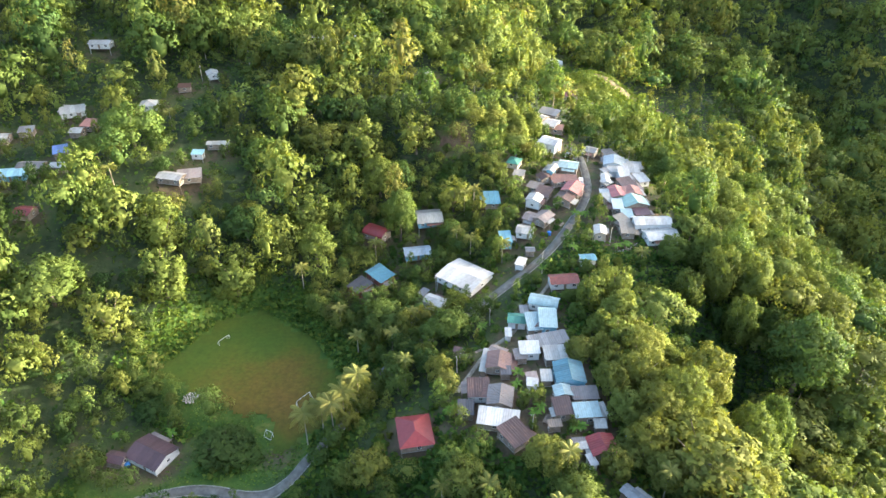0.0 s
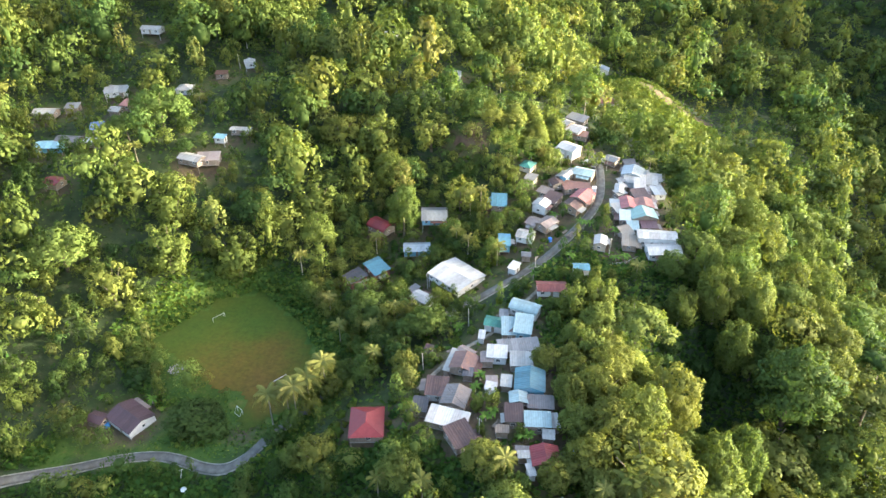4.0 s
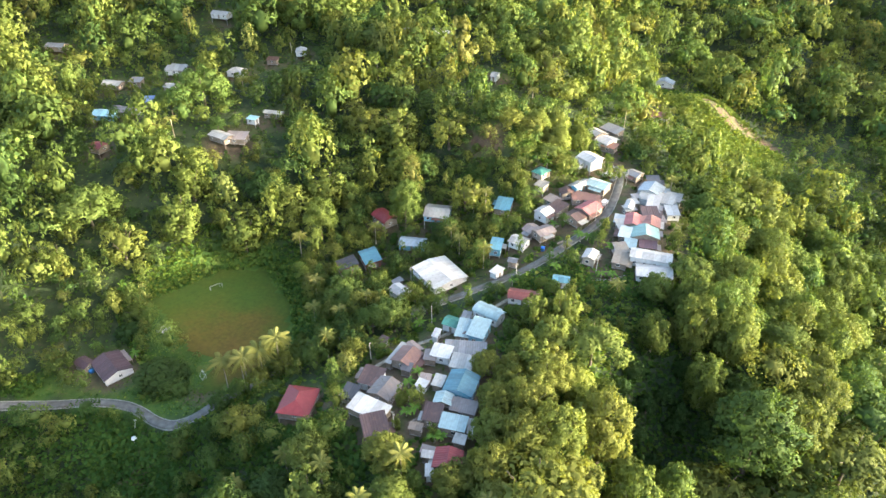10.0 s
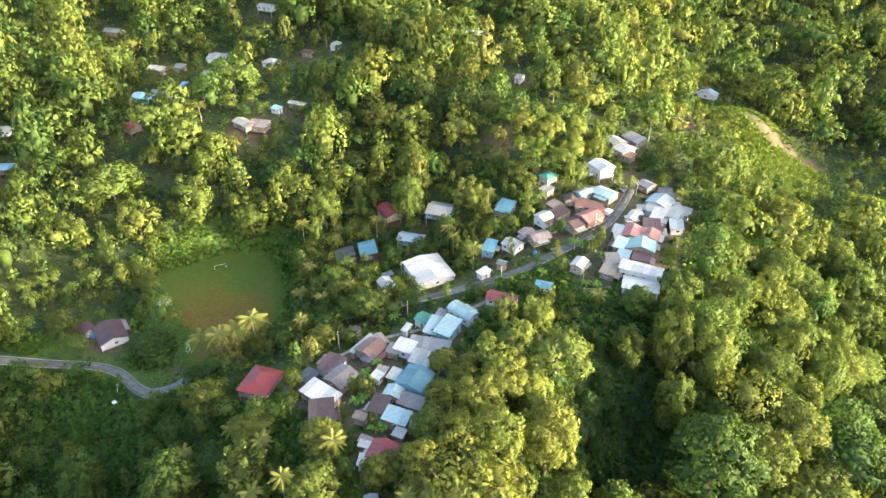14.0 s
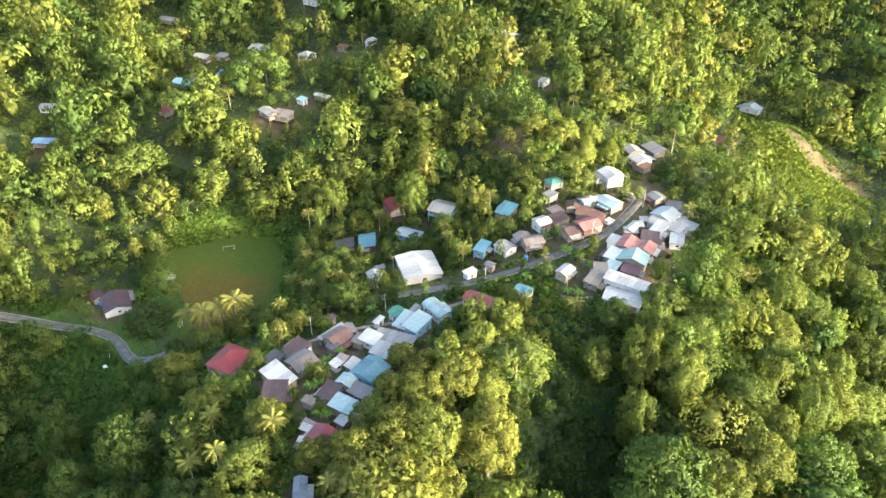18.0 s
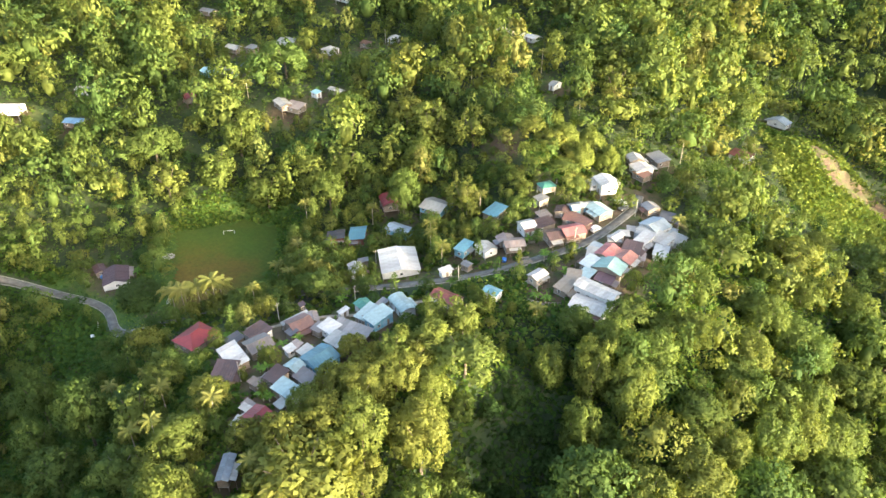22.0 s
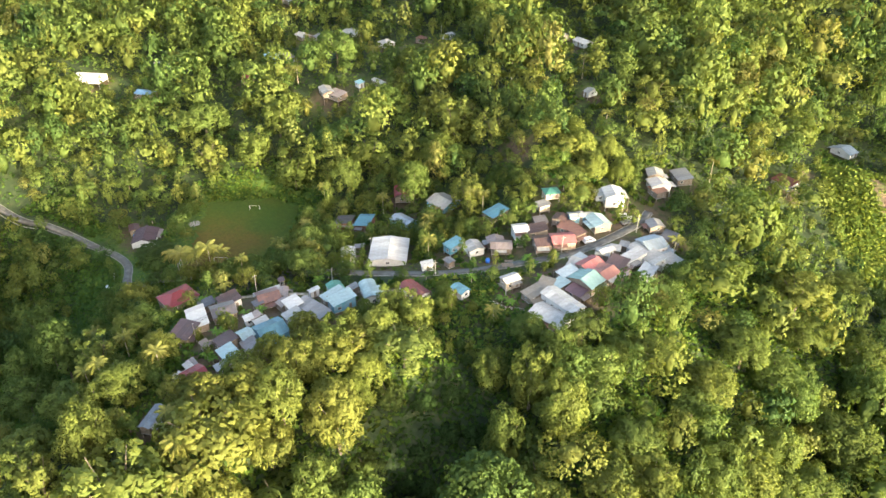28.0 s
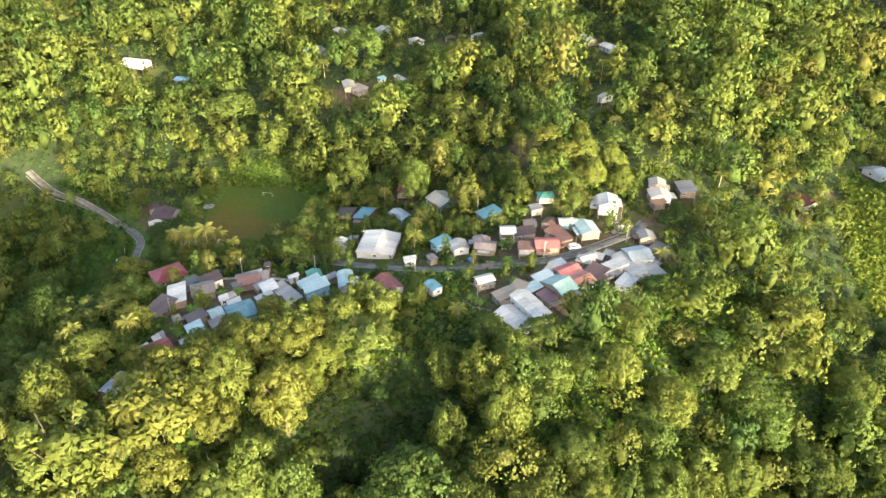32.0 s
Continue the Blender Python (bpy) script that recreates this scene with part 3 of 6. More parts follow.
build_house("house", 31.0, 129.0, 5.5, 4.7, 97, "brown", "shed", 2.7, "wood")
build_house("house", 37.1, 127.5, 4.6, 6.5, 95, "ltblue", "shed", 3.0, "wood")
build_house("hut", 41.5, 128.5, 4.3, 2.0, 102, "palegrey", "shed", 2.4, "wood")
build_house("hut", 40.0, 123.8, 2.9, 3.0, 91, "palegrey", "shed", 2.3, "wood")
build_house("hut", 28.4, 123.8, 2.3, 3.4, 95, "wood", "shed", 2.3, "wood")
build_house("house", 39.3, 117.0, 5.8, 6.6, 100, "red", "gable", 3.0, "wood")
build_house("hut", 33.7, 118.1, 2.3, 3.3, 93, "rustgrey", "shed", 2.3, "wood")
build_house("hut", 36.1, 112.9, 3.3, 2.0, 109, "white", "shed", 2.3, "white")
build_house("house", 14.3, 126.4, 5.4, 10.1, 80, "white", "shed", 3.0, "wood")
build_house("house", 15.3, 134.2, 7.0, 6.6, 81, "rustgrey", "gable", 3.0, "wood")
build_house("house", 9.7, 138.0, 6.3, 5.9, 91, "brown", "shed", 3.2, "white")
build_house("hut", 6.1, 131.9, 4.8, 4.1, 89, "darkgrey", "shed", 2.3, "wood")
build_house("house", 15.9, 148.5, 6.7, 6.7, 81, "ruststripe", "gable", 3.2, "wood")
build_house("house", 16.1, 153.4, 5.0, 3.2, -29, "rustpale", "gable", 3.2, "wood")
build_house("hut", 12.0, 149.7, 8.3, 2.0, 78, "palegrey", "shed", 2.8, "wood")
build_house("hut", 4.4, 157.8, 2.1, 2.5, 77, "brown", "shed", 2.3, "wood")
build_house("house", 43.7, 297.0, 6.2, 6.0, -42, "palegrey", "gable", 3.2, "wood")
build_house("house", 48.4, 293.9, 6.3, 7.5, -29, "cream", "gable", 3.6, "white")
build_house("hut", 50.4, 290.9, 4.6, 6.2, 74, "orange", "shed", 2.4, "wood")
build_house("house", 49.1, 306.3, 5.9, 8.7, 60, "grey", "shed", 3.2, "wood")
build_house("white_house", 45.3, 272.0, 7.5, 7.0, -34, "white", "gable", 5.2, "white")
build_house("hut", 41.5, 270.6, 6.3, 4.8, 63, "white", "shed", 2.8, "white")
build_house("house", 28.9, 256.8, 5.8, 5.0, 66, "green", "hip", 3.2, "tan")
build_house("hut", 30.5, 251.5, 4.4, 4.3, 71, "grey", "shed", 2.4, "tan")
build_house("house", 51.4, 258.4, 7.6, 6.6, -17, "ltblue", "gable", 3.2, "wood")
build_house("house", 44.9, 256.2, 8.1, 3.3, 61, "palegrey", "gable", 3.2, "blue")
build_house("hut", 48.5, 249.3, 4.5, 9.3, 82, "rust", "shed", 2.4, "wood")
build_house("house", 50.7, 241.9, 7.9, 6.8, 61, "redpink", "gable", 3.2, "brick")
build_house("house", 46.9, 236.2, 5.6, 6.7, 59, "brown", "gable", 3.2, "brick")
build_house("house", 39.2, 240.6, 7.1, 5.7, 62, "brown", "shed", 2.8, "wood")
build_house("hut", 36.3, 245.0, 4.4, 5.5, 62, "rustgrey", "shed", 2.4, "wood")
build_house("tall_house", 35.4, 236.2, 5.3, 5.8, 65, "white", "gable", 4.0, "white")
build_house("house", 32.9, 227.0, 4.2, 6.0, -31, "rustpale", "gable", 3.0, "wood")
build_house("house", 37.6, 225.7, 7.1, 5.7, 52, "rustpale", "gable", 3.2, "wood")
build_house("house", 30.3, 219.5, 6.1, 5.7, -14, "palegrey", "gable", 3.2, "white")
build_house("house", 22.8, 216.1, 6.4, 4.2, 95, "blue", "shed", 3.6, "blue")
build_house("hut", 31.0, 208.3, 3.3, 3.0, 1, "grey", "gable", 2.4, "wood")
build_house("hut", 27.2, 201.6, 4.2, 3.2, 66, "white", "shed", 2.3, "white")
build_house("shed", 56.4, 213.6, 5.7, 4.3, 84, "cream", "gable", 3.2, "tan")
build_house("house", 49.6, 198.8, 5.2, 4.0, 6, "blue", "gable", 2.8, "white")
build_house("house", 39.9, 187.8, 9.2, 5.4, 6, "brownred", "gable", 2.9, "white")
build_house("hut", 63.5, 274.6, 5.2, 5.4, -29, "grey", "gable", 2.6, "wood")
build_house("house", 71.1, 263.8, 7.7, 8.1, 78, "bluegrey", "gable", 3.6, "white")
build_house("house", 73.7, 257.9, 6.3, 12.2, 84, "palegrey", "shed", 3.2, "white")
build_house("house", 72.8, 251.7, 10.0, 4.4, 89, "white", "shed", 3.6, "white")
build_house("house", 64.7, 248.1, 5.8, 3.5, 85, "white", "gable", 3.0, "white")
build_house("hut", 62.4, 237.6, 5.0, 3.5, 90, "bluegrey", "shed", 2.7, "wood")
build_house("house", 67.2, 238.0, 7.9, 5.5, 93, "redpink", "gable", 3.2, "wood")
build_house("house", 73.4, 238.9, 6.6, 6.4, 94, "orangered", "gable", 3.2, "wood")
build_house("hut", 73.3, 245.6, 4.9, 6.5, 91, "brown", "shed", 2.4, "wood")
build_house("house", 65.7, 229.4, 6.1, 4.0, 88, "mint", "shed", 2.9, "wood")
build_house("house", 72.3, 231.4, 7.2, 9.1, 99, "teal2", "gable", 3.2, "wood")
build_house("hut", 68.2, 223.9, 5.4, 4.2, 91, "teal", "shed", 2.4, "wood")
build_house("hut", 74.0, 225.4, 4.3, 5.7, 98, "rosebrown", "shed", 2.4, "wood")
build_house("hut", 66.3, 214.5, 5.9, 4.9, 88, "tan", "shed", 2.4, "wood")
build_house("house", 75.8, 217.8, 12.9, 5.8, 1, "white", "gable", 4.0, "white")
build_house("house", 77.6, 211.3, 11.0, 6.9, 9, "white", "gable", 3.2, "white")
build_house("hut", 79.7, 263.2, 5.4, 5.8, 84, "palegrey", "shed", 2.8, "white")
build_house("brown_house", -83.2, 134.8, 12.0, 9.6, -27, "maroon", "gable", 2.5, "white")
build_house("hut", -92.7, 132.9, 5.8, 4.4, -12, "maroon", "gable", 2.4, "wood")
build_house("hut", -223.7, 274.5, 10.0, 6.5, 9, "grey", "gable", 2.4, "wood")
build_house("hut", -180.1, 261.0, 10.0, 6.5, 5, "palegrey", "gable", 2.4, "wood")
build_house("hut", -170.1, 265.5, 5.3, 6.1, 102, "grey", "shed", 2.3, "wood")
build_house("long_house", -155.7, 277.9, 6.5, 10.0, 115, "palegrey", "shed", 2.4, "white")
build_house("house", -124.5, 281.8, 6.5, 7.8, 96, "palegrey", "hip", 2.8, "white")
build_house("house", -161.0, 234.3, 11.0, 7.5, 10, "cyan", "gable", 2.8, "blue")
build_house("house", -155.4, 238.3, 10.0, 6.3, 1, "rustgrey", "gable", 2.6, "wood")
build_house("hut", -148.3, 247.7, 6.5, 5.5, 113, "tarpblue", "shed", 2.3, "wood")
build_house("hut", -147.6, 262.5, 5.2, 5.8, -2, "palegrey", "gable", 2.4, "wood")
build_house("hut", -144.4, 236.7, 3.7, 7.2, 91, "palegrey", "shed", 2.3, "wood")
build_house("house", -157.5, 321.9, 10.0, 6.5, -0, "palegrey", "gable", 2.8, "white")
build_house("hut", -104.0, 307.5, 6.5, 5.3, 115, "white", "gable", 2.8, "white")
build_house("hut", -113.7, 296.8, 4.1, 5.7, 100, "rust", "shed", 2.3, "wood")
build_house("house", -58.8, 343.0, 10.0, 6.5, -5, "palegrey", "gable", 2.8, "wood")
build_house("house", -45.2, 345.4, 8.8, 6.5, -3, "white", "gable", 2.7, "white")
build_house("house", -95.5, 235.4, 6.5, 9.1, 103, "rustpale", "shed", 2.4, "wood")
build_house("house", -89.2, 255.3, 8.9, 3.8, 2, "palegrey", "gable", 2.8, "wood")
build_house("hut", -95.4, 248.1, 3.6, 4.8, 88, "cyan", "shed", 2.3, "white")
build_house("hut", -6.6, 311.8, 3.4, 6.5, -1, "palegrey", "gable", 2.4, "white")
build_house("house", 64.9, 402.5, 6.5, 10.0, 83, "bluegrey", "gable", 3.2, "white")
build_house("house", -5.4, 232.3, 9.4, 9.3, 9, "palegrey", "gable", 3.2, "blue")
build_house("house", -9.5, 216.0, 9.4, 5.9, 10, "bluegrey", "gable", 3.2, "blue")
build_house("arched_house", -25.1, 225.6, 8.6, 6.4, -31, "red", "arch", 3.2, "wood")
build_house("house", 19.0, 238.7, 8.0, 5.8, 93, "blue", "shed", 3.2, "wood")
build_house("hut", 66.0, 354.0, 6.5, 9.2, 87, "brownred", "shed", 2.4, "white")
build_house("large_house", -199.4, 148.9, 14.0, 9.0, 44, "white", "gable", 4.0, "white")
build_house("house", -174.0, 168.1, 10.0, 6.5, 31, "blue2", "gable", 3.2, "wood")
build_house("house", -195.6, 184.9, 10.0, 6.5, 35, "palegrey", "gable", 3.2, "white")
build_house("house", 45.2, 103.4, 7.7, 3.1, 132, "greystripe", "gable", 3.2, "wood")
build_house("house", -7.4, 126.8, 10.1, 8.6, 100, "red", "hip", 2.9, "wood")
build_house("hut", 18.2, 121.3, 7.0, 6.3, 126, "brown", "shed", 2.3, "wood")
build_house("hut", -144.0, 267.1, 6.3, 6.7, 84, "orangered", "shed", 2.4, "wood")
build_house("hut", -156.3, 278.7, 6.2, 10.0, 87, "palegrey", "shed", 2.4, "wood")
build_house("hut", -146.6, 212.3, 6.4, 6.4, -8, "red", "gable", 2.4, "wood")
build_house("hut", -101.3, 233.1, 10.0, 5.9, -14, "palegrey", "gable", 2.4, "wood")
build_house("hut", 64.9, 246.4, 3.7, 4.5, 126, "palegrey", "shed", 2.6, "wood")
build_house("hut", 65.7, 251.7, 3.4, 3.6, 125, "palegrey", "shed", 2.6, "wood")
build_house("hut", 65.9, 256.0, 3.0, 3.0, 120, "grey", "shed", 2.6, "wood")
build_house("house", 72.5, 244.8, 7.7, 5.9, 107, "brown", "shed", 3.0, "wood")
build_house("hut", 79.9, 251.6, 6.0, 4.7, 108, "white", "shed", 2.8, "white")
build_house("hut", 78.4, 259.2, 4.1, 4.4, 107, "palegrey", "shed", 2.6, "white")
build_house("hut", 76.6, 265.6, 4.3, 3.6, 102, "bluegrey", "shed", 2.8, "blue")
build_house("hut", 70.8, 273.5, 5.3, 5.0, 104, "darkgrey", "shed", 2.8, "wood")
build_house("hut", 44.7, 256.0, 3.5, 3.2, 122, "palegrey", "gable", 3.2, "wood")
build_house("hut", 40.7, 250.7, 4.8, 5.3, 114, "brown", "gable", 2.8, "wood")
build_house("hut", 45.1, 248.5, 4.7, 4.2, 110, "rust", "shed", 2.6, "wood")
build_house("hut", 76.7, 243.7, 4.1, 3.0, 112, "rustpale", "shed", 2.4, "wood")
build_house("hut", 65.6, 220.5, 5.3, 4.6, 117, "tan", "shed", 2.4, "wood")
build_house("hut", 71.3, 237.8, 6.8, 6.4, 110, "orangered", "shed", 2.8, "wood")
build_house("hut", 63.5, 234.4, 5.8, 3.5, 114, "palegrey", "shed", 2.6, "wood")
build_house("hut", 22.2, 150.8, 3.7, 3.6, 98, "rustgrey", "shed", 2.4, "wood")
build_house("hut", 25.5, 173.4, 3.6, 2.7, 92, "grey", "shed", 2.4, "wood")
build_house("hut", 24.4, 140.5, 3.5, 3.1, 97, "rustpale", "shed", 2.4, "wood")
build_house("hut", 17.5, 144.4, 3.1, 3.0, 90, "darkgrey", "shed", 2.4, "wood")
build_house("hut", 30.6, 149.8, 4.3, 2.9, 96, "palegrey", "shed", 2.6, "wood")
build_house("hut", 34.2, 116.9, 2.1, 3.0, 99, "palegrey", "shed", 2.4, "wood")

# ---- forest ----
ICO = bmesh.new()
bmesh.ops.create_icosphere(ICO, subdivisions=1, radius=1.0)
ICO_V = np.array([v.co[:] for v in ICO.verts])
ICO_F = np.array([[v.index for v in q.verts] for q in ICO.faces])
ICO.free()


def leafy_crown(seed, blobs, radius, tall, tufts, size, shape="dome", boughs=False):
    """A crown of leafy boughs: each a small uneven mass set about with leaf clumps, with gaps between. Gives vertices, normals, leaf faces, mass faces."""
    r = np.random.default_rng(seed)
    V, N, Q, T, count = [], [], [], [], 0
    heart = np.array([0, 0, tall * (0.30 if shape != "tall" else 0.4)])
    mid, radii = {"dome": ((0, 0, tall * 0.12), (0.84 * radius, 0.84 * radius, 0.84 * tall)), "tall": ((0, 0, tall * 0.5), (0.70 * radius, 0.70 * radius, 0.54 * tall)),
                  "spread": ((0, 0, tall * 0.36), (0.86 * radius, 0.86 * radius, 0.40 * tall))}[shape]
    mid, radii = np.array(mid), np.array(radii)

    def leaves(p, nrm, soft):
        """A folded leaf clump at each point."""
        nonlocal count
        n = len(p)
        t = np.cross(nrm, r.normal(size=(n, 3)))
        t /= np.linalg.norm(t, axis=1)[:, None]
        s = np.cross(nrm, t)
        L = size * r.uniform(0.5, 1.35, (n, 1))
        W = L * r.uniform(0.40, 0.8, (n, 1))
        sag = nrm * L * 0.35
        V.extend([p + t * L - sag, p + s * W * 0.8, p - t * L - sag * 0.6, p - s * W])
        N.extend([soft + t * 0.25, soft + s * 0.2, soft - t * 0.2, soft - s * 0.2])
        k4 = np.arange(n) + count
        Q.append(np.stack([k4, n + k4, 2 * n + k4, 3 * n + k4], -1))
        count += 4 * n

    # inner mass of the crown and the leaves that close it between the boughs
    V.append(ICO_V * radii * r.uniform(0.34, 0.52, (len(ICO_V), 1)) * ((0.72, 0.72, 0.8) if shape == "tall" else (1, 1, 0.92)) + mid)
    N.append(ICO_V)
    T.append(ICO_F + count)
    count += len(ICO_V)
    n = int(tufts * blobs * 0.5)
    d = r.normal(size=(n, 3))
    d[:, 2] = np.where(d[:, 2] < -0.5, -d[:, 2], d[:, 2])
    d /= np.linalg.norm(d, axis=1)[:, None]
    nrm = d / radii * radius + r.normal(size=(n, 3)) * 0.35
    nrm /= np.linalg.norm(nrm, axis=1)[:, None]
    leaves(mid + d * radii * r.uniform(0.82, 1.03, (n, 1)), nrm, 0.45 * nrm + 0.7 * d)
    for i in range(blobs):
        if shape == "dome":
            a, u = 2.4 * i + r.uniform(-0.3, 0.3), math.sqrt((i + 0.4) / blobs)
            z = tall * (0.02 + 0.88 * math.sqrt(max(0, 1 - u * u * 0.97))) * r.uniform(0.84, 1.08)
            c = (math.cos(a) * u * radius * 0.82, math.sin(a) * u * radius * 0.82, z)
            b = radius * r.uniform(0.25, 0.40)
        elif shape == "tall":
            u = (i + 0.5) / blobs
            a = 2.4 * i + r.uniform(-0.4, 0.4)
            w = radius * 0.72 * math.sin(math.pi * (0.14 + 0.8 * u))
            c = (math.cos(a) * w, math.sin(a) * w, tall * u)
            b = radius * r.uniform(0.28, 0.42) * (1.15 - 0.45 * u)
        else:
            a = 2.4 * i + r.uniform(-0.4, 0.4)
            u = 0.2 + 0.8 * math.sqrt((i + 0.5) / blobs)
            c = (math.cos(a) * u * radius * 0.88, math.sin(a) * u * radius * 0.88, tall * (0.80 - 0.42 * u * u) * r.uniform(0.8, 1.12))
            b = radius * r.uniform(0.17, 0.28)
        c = np.array(c)
        squash = np.array([1, 1, r.uniform(0.62, 0.95)])
        if boughs:
            V.append(ICO_V * b * r.uniform(0.40, 0.64, (len(ICO_V), 1)) * squash + c)
            N.append(ICO_V)
            T.append(ICO_F + count)
            count += len(ICO_V)
        n = max(5, int(tufts * r.uniform(0.8, 1.2) * (b / radius / 0.30) ** 1.5))
        d = r.normal(size=(n, 3))
        d[:, 2] = np.abs(d[:, 2]) * 0.95 - 0.35
        d /= np.linalg.norm(d, axis=1)[:, None]
        p = c + d * b * r.uniform(0.62, 1.10, (n, 1)) * squash
        nrm = d + r.normal(size=(n, 3)) * 0.38
        nrm[:, 2] += 0.2
        nrm /= np.linalg.norm(nrm, axis=1)[:, None]
        out = p - heart
        out /= np.linalg.norm(out, axis=1)[:, None]
        soft = 0.12 * nrm + 0.36 * d + 0.76 * out + r.normal(size=(n, 3)) * 0.05
        leaves(p, nrm, soft)
    return np.concatenate(V), np.concatenate(N), np.concatenate(Q), np.concatenate(T)


def lobed_crown(seed, lobes, radius, low, high, form, leaf, cover):
    """A crown of uneven leafy lobes that cascade down its sides, from height low to high. Gives vertices, normals, leaf faces, core faces."""
    r = np.random.default_rng(seed)
    V, N, Q, count = [], [], [], 0
    mid = low + (high - low) * (0.42 if form != "umbrella" else 0.6)
    up, down = high - mid, mid - low
    core = ICO_V * np.array([radius, radius, 1.0]) * (0.44 if form != "plume" else 0.26) * r.uniform(0.8, 1.1, (len(ICO_V), 1))
    core[:, 2] *= np.where(ICO_V[:, 2] > 0, up, down)
    V.append(core + np.array([0, 0, mid]))
    N.append(ICO_V)
    T = ICO_F.copy()
    count = len(ICO_V)
    for i in range(-1, lobes):  # -1: the inner mass
        u = max(0.0, (i + 0.5) / lobes)
        a = 2.4 * i + r.uniform(-0.45, 0.45)
        q = r.uniform(0.64, 0.93)
        if form == "mound":
            h = 1 - 1.68 * u
            w = math.sqrt(max(0.0, 1 - h * h))
            b, squash = radius * r.uniform(0.20, 0.36) * (1.0 if h > -0.1 else 0.8), r.uniform(0.75, 1.15)
        elif form == "column":
            h = 1 - 1.9 * u
            w = 0.30 + 0.62 * math.sin(math.pi * min(1.0, 0.12 + 0.8 * u)) * r.uniform(0.7, 1.15)
            b, squash = radius * r.uniform(0.24, 0.40) * (0.75 + 0.5 * u), r.uniform(0.9, 1.4)
        elif form == "plume":
            h = 1 - 1.75 * u ** 1.1
            w = min(1.0, 0.25 + 0.95 * u) * r.uniform(0.75, 1.05)
            b, squash = radius * r.uniform(0.17, 0.27), r.uniform(1.5, 2.3)
        else:
            h = (1 - 1.5 * u) * r.uniform(0.7, 1.0)
            w = math.sqrt(min(1.0, 0.08 + u * 1.1))
            b, squash = radius * r.uniform(0.18, 0.30), r.uniform(0.42, 0.62)
        c = np.array([math.cos(a) * w * radius * q, math.sin(a) * w * radius * q, mid + h * (up if h > 0 else down) * (q * 0.5 + 0.47) - (b * squash * 0.6 if h > 0.3 else 0)])
        if i < 0:
            b, squash, c, w, h = radius * 0.5, (up + down) / (2.2 * radius), np.array([0, 0, mid]), 0.0, 0.0
        n = max(8, int(cover * b * b * (0.5 + 0.5 * squash) / (leaf * leaf)))
        out = np.array([math.cos(a) * w, math.sin(a) * w, 0.35 + max(h, -0.2)])
        out /= np.linalg.norm(out)
        d = r.normal(size=(n, 3)) + out * 0.75
        d /= np.linalg.norm(d, axis=1)[:, None]
        lump = 1 + 0.20 * np.sin(4.1 * d[:, :1] + i) * np.sin(3.7 * d[:, 1:2] + 2 * i) + 0.13 * np.sin(7.3 * d[:, 2:] + 3 * i)
        stretch = np.array([1, 1, squash])
        p = c + d * b * lump * r.uniform(0.74, 1.10, (n, 1)) * stretch
        if form == "plume":
            p[:, 2] -= 0.10 * b * ((p[:, :2] - c[:2]) ** 2).sum(1) / (b * b)
        nrm = d / stretch + r.normal(size=(n, 3)) * 0.55
        nrm[:, 2] += 0.15
        nrm /= np.linalg.norm(nrm, axis=1)[:, None]
        t = np.cross(nrm, r.normal(size=(n, 3)))
        t /= np.linalg.norm(t, axis=1)[:, None]
        s = np.cross(nrm, t)
        L = leaf * r.uniform(0.5, 1.35, (n, 1))
        W = L * r.uniform(0.42, 0.8, (n, 1))
        sag = nrm * L * 0.35
        soft = 0.30 * nrm + 0.55 * d + 0.36 * out
        V.extend([p + t * L - sag, p + s * W * 0.8, p - t * L - sag * 0.6, p - s * W])
        N.extend([soft + t * 0.25, soft + s * 0.2, soft - t * 0.2, soft - s * 0.2])
        k4 = np.arange(n) + count
        Q.append(np.stack([k4, n + k4, 2 * n + k4, 3 * n + k4], -1))
        count += 4 * n
    return np.concatenate(V), np.concatenate(N), np.concatenate(Q), T


def trunk_arrays(height, r0, r1, sides=6, lean=0.0, rings=4):
    V = []
    for j in range(rings + 1):
        u = j / rings
        rad = r0 + (r1 - r0) * u + 0.35 * r0 * (1 - u) ** 4
        for i in range(sides):
            a = 2 * math.pi * i / sides
            V.append((rad * math.cos(a) + lean * u * u * height, rad * math.sin(a), height * u))
    Q = [[j * sides + i, j * sides + (i + 1) % sides, (j + 1) * sides + (i + 1) % sides, (j + 1) * sides + i] for j in range(rings) for i in range(sides)]
    return np.array(V), np.array(Q)


def branched_trunk(seed, height, r0, radius, top):
    """A tapered trunk that parts into limbs under the crown."""
    r = np.random.default_rng(seed)
    V, Q = trunk_arrays(height, r0, r0 * 0.6, 7)
    for i in range(4):
        a = i * 1.57 + r.uniform(-0.4, 0.4)
        v, q = trunk_arrays(1.0, r0 * 0.45, r0 * 0.14, 5, 0, 2)
        reach = np.array([math.cos(a) * radius * 0.6, math.sin(a) * radius * 0.6, top * r.uniform(0.45, 0.7)])
        v = np.stack([v[:, 0] + reach[0] * v[:, 2], v[:, 1] + reach[1] * v[:, 2], height * 0.85 + reach[2] * v[:, 2]], -1)
        Q = np.concatenate([Q, q + len(V)])
        V = np.concatenate([V, v])
    return V, Q


KINDS = []
for i in range(5):
    KINDS.append(("dome", 12 + i, 4.2 + 0.35 * (i % 3), 5.6 + 0.7 * (i % 3), 4.0 + 0.6 * (i % 3)))
for i in range(3):
    KINDS.append(("tall", 10 + i, 3.2 + 0.3 * i, 9.0 + i, 3.0))
for i in range(3):
    KINDS.append(("spread", 10 + 2 * i, 5.0 + 0.4 * i, 5.0, 5.0 + i))

